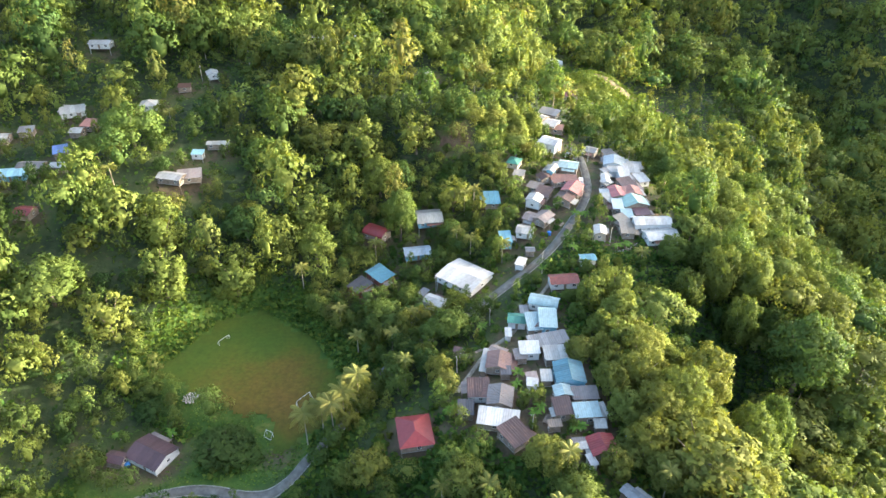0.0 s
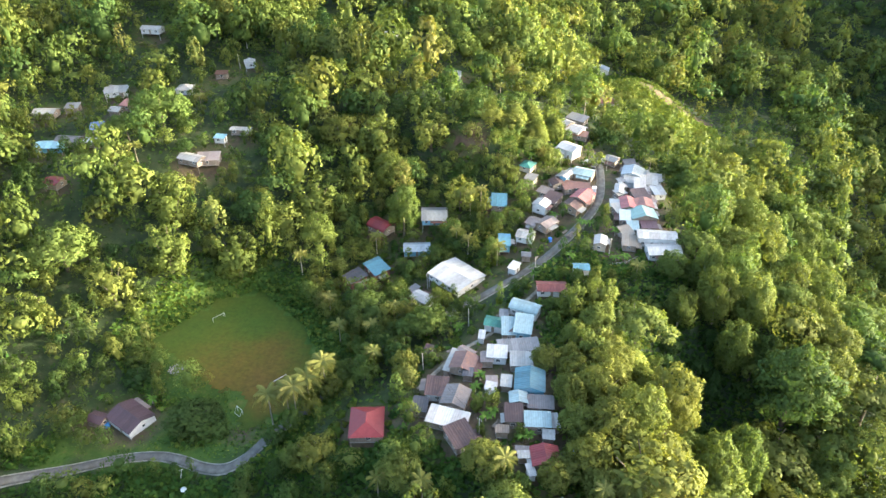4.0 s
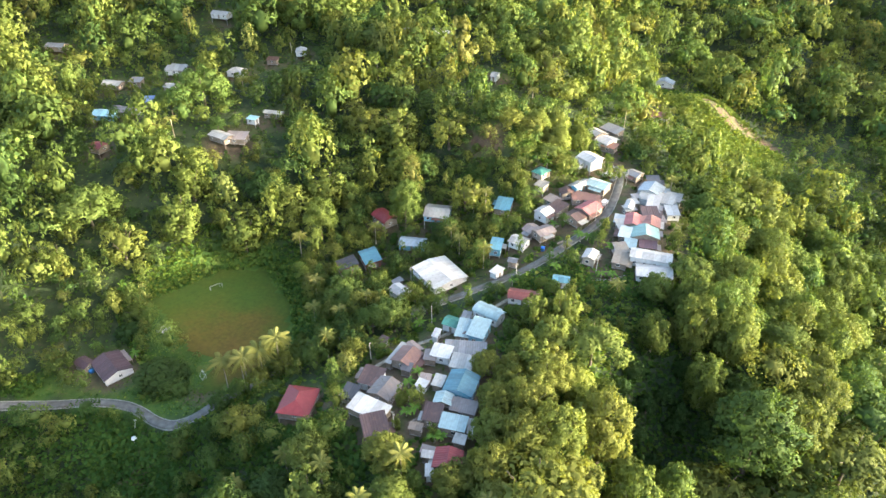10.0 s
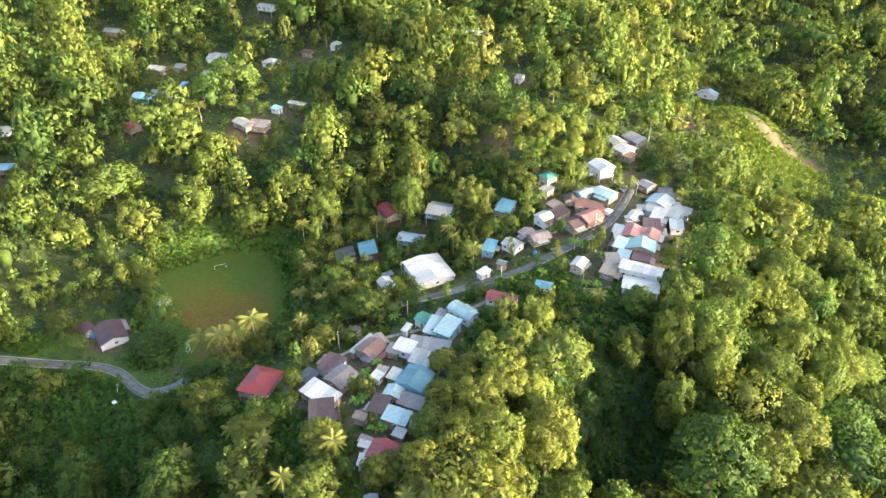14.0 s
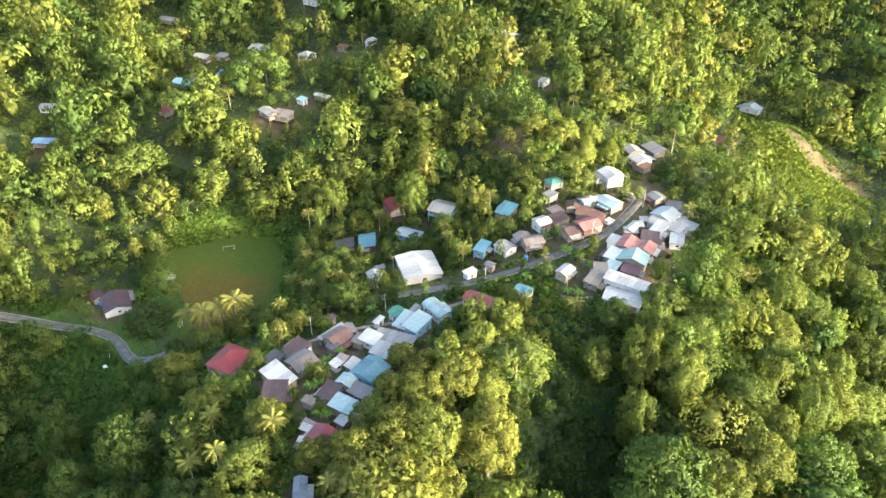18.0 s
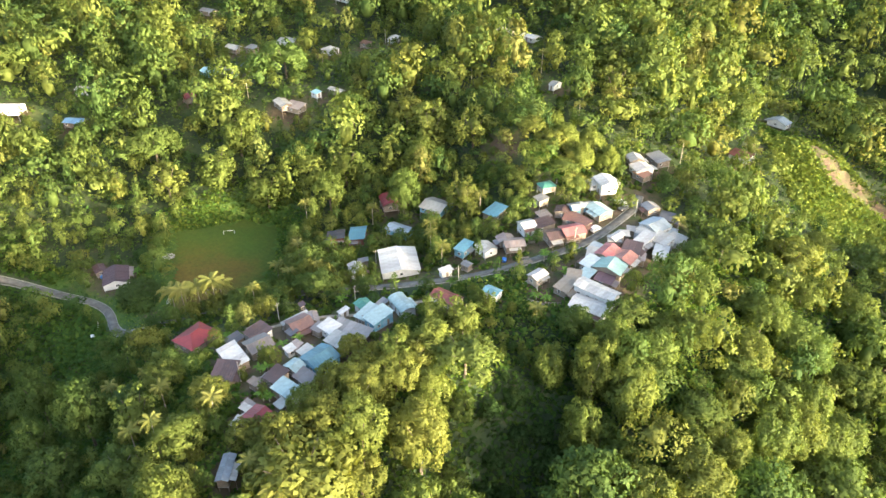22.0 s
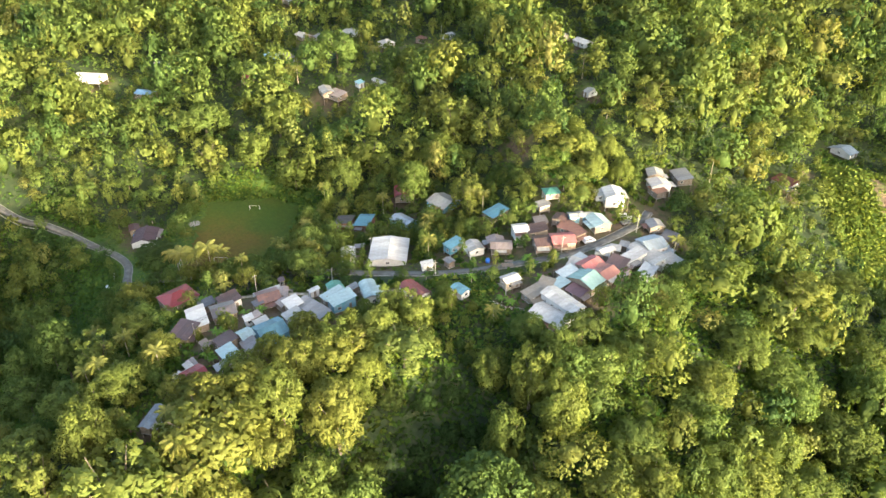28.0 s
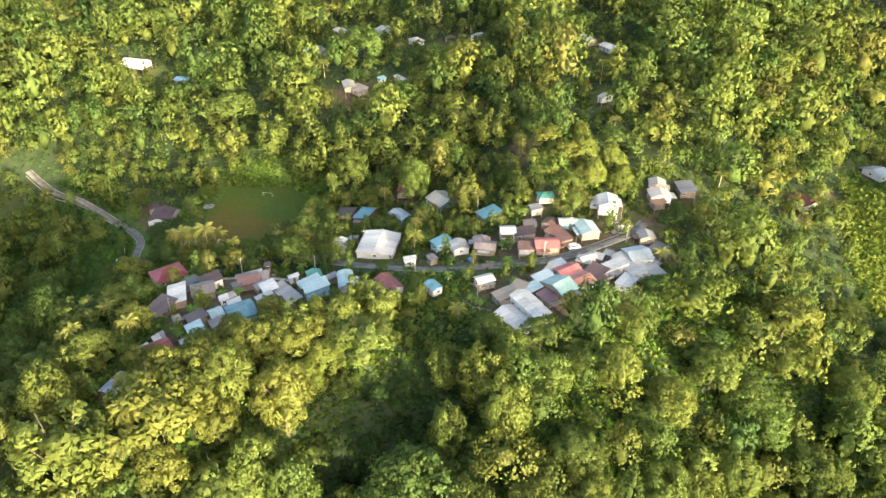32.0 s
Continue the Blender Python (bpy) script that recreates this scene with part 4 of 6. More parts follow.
near_meshes, far_arrays = [], []
for i, (shape, blobs, rad, tall, bole) in enumerate(KINDS):
    up = np.array([0, 0, bole * 0.62])
    v, nv, q, t3 = lobed_crown(100 + i, int(blobs * 1.9), rad, -0.12 * tall, tall, {"dome": "mound", "tall": "column", "spread": "umbrella"}[shape], 0.31, 5.8)
    tv, tq = branched_trunk(i, bole, 0.24, rad, tall)
    crown = link_mesh("crown", v + up, [q, t3], LEAF, smooth=True)
    set_normals(crown, nv)
    trunk = link_mesh("trunk", tv, tq, BARK, smooth=True)
    set_tint(crown, np.full(len(v), (0.35, 0.8, 0.55, 0.15, 0.7, 0.9, 0.5, 0.75, 0.62, 0.85, 0.4)[i]))
    near_meshes.append((crown.data, trunk.data, rad, shape))
    bpy.data.objects.remove(crown)
    bpy.data.objects.remove(trunk)
    levels = []
    for j, (share, tufts, leaf) in enumerate(((1.3, 29, 0.31), (0.95, 18, 0.46), (0.85, 15, 0.46))):
        v, nv, q, t3 = leafy_crown(200 + 100 * j + i, max(7, int(blobs * share)), rad, tall, tufts, leaf, shape)
        levels.append((v + up, nv, q, t3))
    far_arrays.append(levels)

TREE_LABELS = {"dome": "broad round-topped green tree on the forested slope", "tall": "tall narrow leafy green tree on the forested slope", "spread": "wide spreading tree with open leafy boughs"}


def tree(x, y, kind, scale, turn, sink=0.3, squat=1.0):
    crown, trunk, rad, shape = near_meshes[kind]
    top = new("tree")
    top.matrix_world = pose(x, y, spot(x, y) - sink, 0, 0, turn) @ Matrix.Diagonal((scale, scale, 1.05 * squat * scale ** 0.7, 1))
    for name, data in (("trunk", trunk), ("crown", crown)):
        new(name, data).parent = top
    return tagged(top, TREE_LABELS[shape], "tree", "forest trees")


# great trees of the slope: a height of 20 m and a radius of 7 m, stretched to each tree
GREAT = []
for i, (form, lobes, bole) in enumerate((("mound", 46, 6.0), ("mound", 40, 4.5), ("mound", 52, 5.0), ("column", 40, 4.0), ("column", 46, 3.0), ("plume", 62, 3.0), ("plume", 54, 2.0))):
    GREAT.append((lobed_crown(700 + i, lobes, 7.0, bole * 0.55, 20.0, form, 0.38, 5.0), branched_trunk(40 + i, bole + 4.0, 0.45, 7.0, 12.0), form))
GREAT_LABELS = {"mound": "great broad-crowned forest tree with leafy lobes", "column": "tall creeper-hung forest tree with a pale trunk", "plume": "yellow-green bamboo clump with drooping plumes"}
great_meshes = {}


def great_tree(x, y, top, radius, form, tone):
    (v, nv, q, t3), (tv, tq), shape = GREAT[form]
    if (form, tone) not in great_meshes:
        crown = link_mesh("crown", v, [q, t3], PLUME if shape == "plume" else LEAF, smooth=True)
        set_normals(crown, nv)
        set_tint(crown, np.full(len(v), tone))
        trunk = link_mesh("trunk", tv, tq, PALM_BARK if shape == "column" else BARK, smooth=True)
        great_meshes[form, tone] = (trunk.data, crown.data)
        bpy.data.objects.remove(crown)
        bpy.data.objects.remove(trunk)
    ground_z = spot(x, y) - 0.4
    thing = new("bamboo_clump" if shape == "plume" else "great_tree")
    thing.matrix_world = pose(x, y, ground_z, 0, 0, 61.0 * x + 17.0 * y) @ Matrix.Diagonal((radius / 7.0, radius / 7.0, max(6.0, top - ground_z) / 20.0, 1))
    for name, data in zip(("trunk", "crown"), great_meshes[form, tone]):
        new(name, data).parent = thing
    return tagged(thing, GREAT_LABELS[shape], "bamboo" if shape == "plume" else "tree", "great trees")


# x, y, height of the top, radius, form, tone
# most 0.3 tones here put the shade of the low valley into the leaves
GREAT_FOOT = [
    (33, 75, 2, 6.5, 4, 0.5), (2, 78, -4, 6.5, 1, 0.3), (-16.5, 79, -6, 6, 1, 0.3), (58, 84, 6, 6.5, 0, 0.8), (23, 87, 4, 6, 3, 0.45), (46, 88, 16, 6.5, 4, 0.65), (-40, 88, -8, 6, 2, 0.3), (-5.5, 90.5, 7, 6.5, 2, 0.3),
    (31, 100, 10.5, 6, 0, 0.75), (-1, 101.6, -2, 5.5, 0, 0.3), (53, 109, 9.5, 5, 0, 0.8), (76.6, 109.2, 4.5, 6, 1, 0.8), (5, 110, 6.5, 5.5, 1, 0.75), (41.5, 111, 8.5, 4, 1, 0.8), (24.5, 112.5, 10.5, 5.2, 2, 0.8),
]
GREAT_ROW = [
    (50, 117, 12.5, 5.2, 1, 0.8), (60, 122.5, 9.5, 6, 0, 0.75), (69, 124.5, 6, 6, 1, 0.8), (47, 127, 11.8, 4.8, 2, 0.75), (55, 127, 15, 5.8, 2, 0.8), (83, 130, 4, 7, 2, 0.6), (63, 131, 17.5, 6.5, 1, 0.75), (-62, 133.5, -13, 7.5, 2, 0.1),
    (92, 136, 1.5, 6.5, 0, 0.45), (45.5, 136.5, 12, 4.8, 0, 0.8), (54, 140, 15, 6.2, 3, 0.8), (72.5, 141.5, 14.5, 7.5, 2, 0.8), (38.8, 149.5, 9.8, 4.2, 2, 0.8), (56, 149.5, 13.5, 6, 1, 0.8), (66, 150, 5, 6.5, 5, 0.6),
]
GREAT_SPUR = [
    (45.5, 152.5, 9.5, 4.5, 6, 0.8), (62, 157, 7, 6.5, 6, 0.85), (111, 161, 8.5, 11, 0, 0.3), (47, 161, 10.5, 5.5, 6, 0.6), (54, 166.5, 13, 7.5, 5, 0.85), (121, 169, 3, 8, 1, 0.4), (97.4, 177.4, 4, 5.5, 4, 0.6), (128, 184, 1.5, 8, 2, 0.4),
    (81, 185.5, 8, 5, 3, 0.5), (92.7, 190, 15, 6, 3, 0.65), (103.5, 191, 13, 6.5, 4, 0.75), (128, 200, -2, 6.5, 3, 0.65), (91, 201, 15, 5.5, 4, 0.6), (79.3, 201, 11, 5, 2, 0.45), (119, 203, 0, 7, 0, 0.7),
]
GREAT_SLOPE = [
    (102, 206, 12.5, 6.5, 1, 0.7), (-46, 212, 9, 6.5, 1, 0.6), (135, 219, -4, 7, 4, 0.6), (96.6, 220, 6.5, 5.5, 3, 0.7), (-16, 225, 16, 6, 0, 0.45), (105, 225.7, 7, 7, 2, 0.75), (120, 226, -0.5, 6.5, 1, 0.7), (139, 227, -7, 7.5, 1, 0.65),
    (119, 235, 3, 7, 0, 0.65), (146, 236, -16, 7, 1, 0.6), (138, 243, -9, 6.5, 4, 0.6), (-25, 245, 19, 7, 2, 0.5), (148.5, 246, -21, 8, 2, 0.6), (116, 254, 4.5, 7, 2, 0.6), (91, 255.5, 14, 5.5, 0, 0.3),
]
GREAT_HILL = [
    (108, 256, 1, 6, 1, 0.6), (124, 261, -4, 7, 2, 0.45), (131, 263, -6, 6.5, 3, 0.55), (142, 268, -17, 8, 0, 0.5), (148, 270, -16, 7, 4, 0.5), (31, 276, 23, 6.5, 6, 0.85), (21, 279, 27, 7.5, 5, 0.85), (120, 281, -1, 7, 1, 0.5),
    (38, 284, 21, 6, 5, 0.6), (12, 284, 28, 7, 6, 0.6), (28, 287, 25, 6.5, 5, 0.85), (139, 288, -10, 6, 3, 0.55), (135, 296, -8, 7, 1, 0.5), (112, 324, -7, 6, 2, 0.5), (129, 327, -7, 7, 1, 0.45),
]
GREAT_TREES = GREAT_FOOT + GREAT_ROW + GREAT_SPUR + GREAT_SLOPE + GREAT_HILL
# the dark gully below the village, where few trees stand
GULLY = [(70, 176), (80, 192), (92, 187), (99, 172), (99, 158), (93, 144), (82, 147), (73, 158)]

SIDE_GULLY = [(100, 241), (108, 236), (122, 243), (120, 248), (106, 251), (98, 248)]

# plan of the woods: leave houses, roads, the field and clearings free
SLOPE_CLEARINGS = [(75, 384, 7), (86, 388, 7), (98, 386, 7), (110, 386, 7), (122, 380, 7), (120, 355, 6), (108, 350, 6), (95, 360, 7), (85, 368, 7), (66, 395, 6), (70, 389, 6)]
FIELD_CLEARINGS = [(-35, 181, 7), (-36, 131, 6), (-29, 134, 6), (-24, 139, 5), (-31, 126, 5), (-50, 127, 5), (-44, 130, 5), (-49, 197, 6), (-26, 172, 7), (-43, 190, 6), (-90, 180, 5), (-69, 130, 8), (-56, 135, 6), (-62, 138, 6), (-77, 126, 6), (-100, 121, 6), (-48, 104, 9), (-62, 108, 7)]
VILLAGE_CLEARINGS = [(-4, 119, 4), (1, 122, 4), (-12, 120, 4), (60, 208, 6), (65, 205, 6), (53, 203, 5), (20, 266, 5), (30, 265, 4), (2, 262, 6), (3, 255, 5), (1, 249, 4)]
CLEARINGS = SLOPE_CLEARINGS + FIELD_CLEARINGS + VILLAGE_CLEARINGS
GRASS_SLOPE = [(65, 382), (85, 394), (112, 394), (130, 378), (126, 343), (110, 338), (92, 352), (78, 366)]
YARDS = [(69, 226, 14), (70, 244, 14), (72, 260, 12), (46, 246, 12), (38, 232, 9), (31, 150, 14), (34, 130, 13), (29, 168, 10), (13, 136, 12), (54, 264, 7), (57, 280, 7), (62, 210, 7)]
SCARS = [(89, 386, 4.5), (95, 383, 6), (101, 380, 6.5), (108, 383, 7), (116, 386, 7), (124, 385, 5), (66, 372, 3), (-3, 262, 3.5), (2, 261.5, 4.5), (7, 261, 3.5)]


def clear_of(x, y, rad):
    ok = poly_dist(x, y, FIELD_EDGE) > rad * 0.5
    ok &= poly_dist(x, y, GRASS_SLOPE) > rad * 0.3
    for hx, hy, hw in CLEARINGS:
        ok &= (x - hx) ** 2 + (y - hy) ** 2 > (hw + rad * 0.4) ** 2
    for hx, hy, hw in BLOCKED:
        ok &= (x - hx) ** 2 + (y - hy) ** 2 > (hw + rad * 0.62) ** 2
    for line, half in TRACKS:
        for (ax, ay), (bx, by) in zip(line[:-1], line[1:]):
            dx, dy = bx - ax, by - ay
            u = np.clip(((x - ax) * dx + (y - ay) * dy) / (dx * dx + dy * dy), 0, 1)
            ok &= (x - ax - u * dx) ** 2 + (y - ay - u * dy) ** 2 > (half + rad * 0.5) ** 2
    return ok


def in_view(x, y):
    """The part of the plan that is wooded."""
    low = np.interp(x, (-330, -90, 40, 75, 95, 130, 150, 190, 250, 310), (72, 62, 62, 74, 104, 124, 160, 222, 330, 490))
    high = np.interp(x, (-330, -290, -230, -110, -85, -50, 0, 150, 250, 310), (290, 340, 388, 395, 415, 500, 545, 572, 562, 522))
    return (y > low) & (y < high) & (x > -335) & (x < 312)


r = np.random.default_rng(11)
SPACING = 8.3
cells = np.array([(i, j) for i in range(-42, 44) for j in range(6, 78)], float)
px = (cells[:, 0] + 0.5 * (cells[:, 1] % 2)) * SPACING + r.uniform(-2.8, 2.8, len(cells))
py = cells[:, 1] * SPACING * 0.92 + r.uniform(-2.8, 2.8, len(cells))
scale = np.clip(np.exp(r.normal(0.20, 0.34, len(cells))), 0.6, 2.2)
# taller growth on the slope below the village, lower next to houses
scale = scale * (1 + 0.42 * step(52, 66, px) * (1 - step(175, 205, py)))
far_off = np.hypot(px - 100, py - 50) > 265
scale = np.where(far_off, np.clip(scale * 1.32, 0.9, 2.5), scale)
gap = np.full(len(cells), 1e9)
for hx, hy, hw in BLOCKED:
    gap = np.minimum(gap, np.hypot(px - hx, py - hy) - hw)
scale = scale * (0.40 + 0.60 * step(2.0, 18.0, gap))
scale = scale * (1 - 0.4 * np.exp(-((px - 90) ** 2 / 200 + (py - 153) ** 2 / 600)))
# low growth round the field, the lower road and along the village street
LOW_GROWTH = [(56, 76, 174, 200, 0.4), (-172, -134, 220, 258, 0.68), (-110, -84, 220, 246, 0.65), (-190, -120, 246, 276, 0.7), (-66, -38, 322, 345, 0.6), (-172, -150, 308, 322, 0.5), (-210, -166, 140, 168, 0.55), (60, 140, 318, 346, 0.75), (85, 140, 298, 318, 1), (60, 88, 200, 285, 0.8), (-10, 12, 236, 260, 0.5), (62, 80, 366, 398, 0.4)]
LOW_GROWTH += [(-60, 30, 60, 107, 0.5), (-72, -42, 92, 134, 0.5), (-150, -72, 70, 134, 0.9), (128, 175, 335, 420, 0.55), (-62, -34, 118, 146, 0.4), (-42, -8, 108, 134, 0.85), (-34, -4, 128, 172, 0.55), (20, 60, 188, 215, 0.55), (38, 62, 215, 240, 0.55), (-118, -84, 120, 200, 0.75), (0, 40, 128, 190, 0.7), (-45, -8, 96, 109, 0.8)]
for x0, x1, y0, y1, most in LOW_GROWTH:
    scale = np.where((px > x0) & (px < x1) & (py > y0) & (py < y1), np.minimum(scale, most * r.uniform(0.7, 1.1, len(px))), scale)
# cleared gardens on the valley side of the scattered hill houses
HILL_HOUSES = [(-157.5, 321.9), (-104, 307.5), (-113.7, 296.8), (-58.8, 343), (-45.2, 345.4), (-124.5, 281.8), (-89.2, 255.3), (-95.4, 248.1), (-95.5, 235.4), (-155.7, 277.9), (-147.6, 262.5), (-6.6, 311.8), (64.9, 402.5)]
GARDENS = [(hx + 0.62 * step_out, hy - 0.78 * step_out, 6.5 + 0.1 * step_out) for hx, hy in HILL_HOUSES for step_out in (7, 15, 24)]
GARDENS += [(-21.5, 219, 6.5), (-17, 214, 6)]
for gx, gy, wide in GARDENS:
    scale = np.where(np.hypot(px - gx, py - gy) < wide, np.minimum(scale, 0.42), scale)
kind = r.choice(len(KINDS), len(cells), p=[0.11] * 5 + [0.07] * 3 + [0.08] * 3)
turn = r.uniform(0, 360, len(cells))
lift = r.uniform(0.95, 1.65, len(cells))
SLOPE_TREES = [
    (63, 153, 0, 1.59), (71, 154, 4, 1.66), (72, 143, 8, 1.56), (63, 122, 10, 1.37), (85, 135, 4, 1.51), (117, 184, 9, 2.30), (137, 169, 10, 2.30), (131, 223, 2, 1.94), (102, 196, 9, 1.83),
    (70, 132, 8, 1.35), (91, 173, 6, 2.20), (124, 172, 0, 2.30), (113, 229, 1, 2.20), (89, 213, 9, 1.39), (130, 190, 3, 2.20), (60, 144, 1, 1.27), (101, 180, 1, 1.66),
    (63, 166, 6, 1.36), (83, 177, 10, 1.09), (154, 226, 4, 2.30),
]
RIDGE_TREES = [
    (43, 162, 9, 1.10), (42, 156, 2, 0.96), (54, 169, 5, 2.30), (58, 133, 10, 1.54), (51, 116, 2, 1.03), (22, 112, 3, 2.1), (31, 112, 9, 1.08), (-13, 155, 0, 0.95), (-1, 148, 1, 0.95),
    (42, 138, 0, 1.27), (46, 127, 1, 1.26), (48, 142, 10, 1.06), (0, 110, 4, 1.36), (12, 112, 0, 1.36), (-19, 116, 1, 1.35), (2, 168, 4, 1.31), (-5, 158, 0, 0.90), (55, 121, 2, 1.27),
    (-19, 179, 4, 1.52), (55, 153, 7, 1.56), (-11, 93, 5, 2.00), (12, 98, 6, 1.70), (23, 93, 1, 1.70), (25, 101, 2, 1.50), (-3, 78, 7, 1.70),
]
WEST_TREES = [
    (-50, 225, 6, 2.30), (-41, 218, 3, 1.99), (-98, 128, 0, 1.1), (-120, 250, 2, 2.30), (-106, 238, 3, 2.30), (-131, 241, 4, 1.46), (-32, 257, 7, 2.30), (-48, 260, 1, 2.02), (-68, 246, 2, 1.97),
    (-72, 218, 3, 1.95), (-98, 206, 6, 2.30), (-126, 160, 7, 1.3), (-107, 174, 5, 2.30), (-94, 191, 6, 2.30), (-121, 140, 0, 1.2), (-127, 181, 4, 2.30), (-73, 200, 6, 2.30),
]
FAR_TREES = [
    (94, 269, 0, 2.30), (112, 289, 1, 2.30), (4, 237, 5, 1.83), (150, 291, 0, 2.30), (126, 267, 7, 2.30), (-11, 261, 5, 2.30), (93, 446, 10, 2.30), (76, 441, 2, 2.30), (3, 344, 6, 2.30),
    (15, 388, 7, 2.30), (15, 326, 5, 2.30),
]
keep = in_view(px, py) & clear_of(px, py, 4.2 * scale)
keep &= poly_dist(px, py, SIDE_GULLY) > 0
keep &= ~far_off | (r.random(len(px)) < 0.72)
in_gully = poly_dist(px, py, GULLY) < 1.5
scale = np.where(in_gully, np.minimum(scale, 0.75), scale)
# darkest kind in the gully: part of its shade is in the leaf colour
kind = np.where(in_gully, 3, kind)
GROWN = []
for tx, ty, top, rad, form, tone in GREAT_TREES:
    keep &= (px - tx) ** 2 + (py - ty) ** 2 > (rad * 0.72 + 1.6 * scale) ** 2
    great_tree(tx, ty, top, rad, form, tone)
    GROWN.append((tx, ty, 0, rad / 4.4))
GREAT_SPOTS = list(GROWN)
for tx, ty, tk, ts in SLOPE_TREES + RIDGE_TREES + WEST_TREES + FAR_TREES:
    if any(math.hypot(tx - hx, ty - hy) < 3.6 * hs + 2.2 * ts for hx, hy, _, hs in GREAT_SPOTS) or poly_dist(np.array(tx), np.array(ty), GULLY) < 2:
        continue
    room = min(math.hypot(tx - hx, ty - hy) - hw for hx, hy, hw in BLOCKED)
    ts = min(ts, max(0.6, (room + 1.5) / KINDS[tk][2]))
    keep &= (px - tx) ** 2 + (py - ty) ** 2 > (KINDS[tk][2] * ts * 0.62 + 2.2 * scale) ** 2
    tree(tx, ty, tk, ts, 47.0 * tx)
    GROWN.append((tx, ty, tk, ts))
for tx, ty, tk, ts in ((12, 268, 1, 1.3), (20, 270, 1, 1.5), (29, 267, 9, 1.2), (37, 267, 1, 1.1), (27, 276, 1, 1.5), (-59.5, 135.5, 3, 1.35), (-64, 132, 0, 1.0), (-55, 131, 2, 0.9), (-88, 150, 3, 1.2), (-92, 157, 0, 1.1)):
    keep &= (px - tx) ** 2 + (py - ty) ** 2 > (4.4 * ts + 1.0) ** 2
    tree(tx, ty, tk, ts, 31.0 * tx, 1.6, 0.62)
    GROWN.append((tx, ty, tk, ts))
# trees that lean over the road below the village
for i, (tx, ty) in enumerate(((11, 177), (4, 171.5), (-3, 165.5), (-9, 160.5), (-14, 155), (-18.5, 149.5), (-22, 142.5), (-13, 147), (-5, 154), (-20, 146.5), (-23.5, 140.5), (-26.5, 135.5), (-30, 130.5), (-33.5, 125.5))):
    keep &= (px - tx) ** 2 + (py - ty) ** 2 > 12
    tree(tx, ty, i % 5, (0.82 if i < 9 else 0.66) + 0.06 * (i % 3), 50.0 * i)
    GROWN.append((tx, ty, 0, 0.8))
px, py, scale, kind, turn, lift = px[keep], py[keep], scale[keep], kind[keep], turn[keep], lift[keep]
# second growth in the gaps that are left
m = 4200
qx, qy = r.uniform(-300, 250, m), r.uniform(55, 470, m)
qs = r.uniform(0.55, 1.05, m)
for x0, x1, y0, y1, most in LOW_GROWTH:
    qs = np.where((qx > x0) & (qx < x1) & (qy > y0) & (qy < y1), np.minimum(qs, most), qs)
for gx, gy, wide in GARDENS:
    qs = np.where(np.hypot(qx - gx, qy - gy) < wide, np.minimum(qs, 0.45), qs)
ok = in_view(qx, qy) & clear_of(qx, qy, 4.4 * qs + 1.5)
ok &= ~((qx > 62) & (qx < 175) & (qy > 95) & (qy < 260)) | (r.random(m) < 0.5)
ok &= ((poly_dist(qx, qy, GULLY) > 0) | (r.random(m) < 0.2)) & (poly_dist(qx, qy, SIDE_GULLY) > 0)
tree_x, tree_y, tree_s = (np.concatenate([a, [t[j] for t in GROWN]]) for a, j in ((px, 0), (py, 1), (scale, 3)))
for i in np.nonzero(ok)[0]:
    ok[i] = np.all((tree_x - qx[i]) ** 2 + (tree_y - qy[i]) ** 2 > ((2.3 * tree_s + 2.0 * qs[i]) * (0.8 if qx[i] < -60 else 1.0)) ** 2)
px, py, scale = np.concatenate([px, qx[ok]]), np.concatenate([py, qy[ok]]), np.concatenate([scale, qs[ok]])
# small trees among the houses above the street
m = 2600
vx, vy, vs = r.uniform(-45, 58, m), r.uniform(160, 270, m), r.uniform(0.42, 0.8, m)
free = ((vx - 15) * 71 - (vy - 186) * 43 < -500) & (poly_dist(vx, vy, FIELD_EDGE) > 8)
for hx, hy, hw, hd, yaw in PLOTS:
    a = radians(yaw)
    lx, ly = (vx - hx) * math.cos(a) + (vy - hy) * math.sin(a), -(vx - hx) * math.sin(a) + (vy - hy) * math.cos(a)
    free &= np.maximum(np.abs(lx) - hw / 2, np.abs(ly) - hd / 2) > 3.2 * vs
for gx, gy, wide in GARDENS:
    free &= np.hypot(vx - gx, vy - gy) > wide
vx, vy, vs = vx[free], vy[free], vs[free]
taken = list(zip(px, py, scale * 0.8)) + list(zip(qx[ok], qy[ok], qs[ok])) + [(t[0], t[1], t[3]) for t in GROWN]
taken_x, taken_y, taken_s = (np.array([t[j] for t in taken]) for j in range(3))
chosen = []
for i in range(len(vx)):
    if np.all((taken_x - vx[i]) ** 2 + (taken_y - vy[i]) ** 2 > (2.4 * taken_s + 2.0 * vs[i]) ** 2):
        taken_x, taken_y, taken_s = np.append(taken_x, vx[i]), np.append(taken_y, vy[i]), np.append(taken_s, vs[i])
        chosen.append(i)
px, py, scale = np.concatenate([px, vx[chosen]]), np.concatenate([py, vy[chosen]]), np.concatenate([scale, vs[chosen]])
m = int(ok.sum()) + len(chosen)
kind, turn, lift = np.concatenate([kind, r.integers(0, len(KINDS), m)]), np.concatenate([turn, r.uniform(0, 360, m)]), np.concatenate([lift, r.uniform(0.9, 1.3, m)])
# nearest stretch of the slope under the flight: trees of their own
order = np.argsort((px - 70) ** 2 + ((py - 135) * 0.8) ** 2)
single, rest = order[:130], order[130:]
for i in single:
    tree(float(px[i]), float(py[i]), int(kind[i]), float(scale[i]), float(turn[i]))

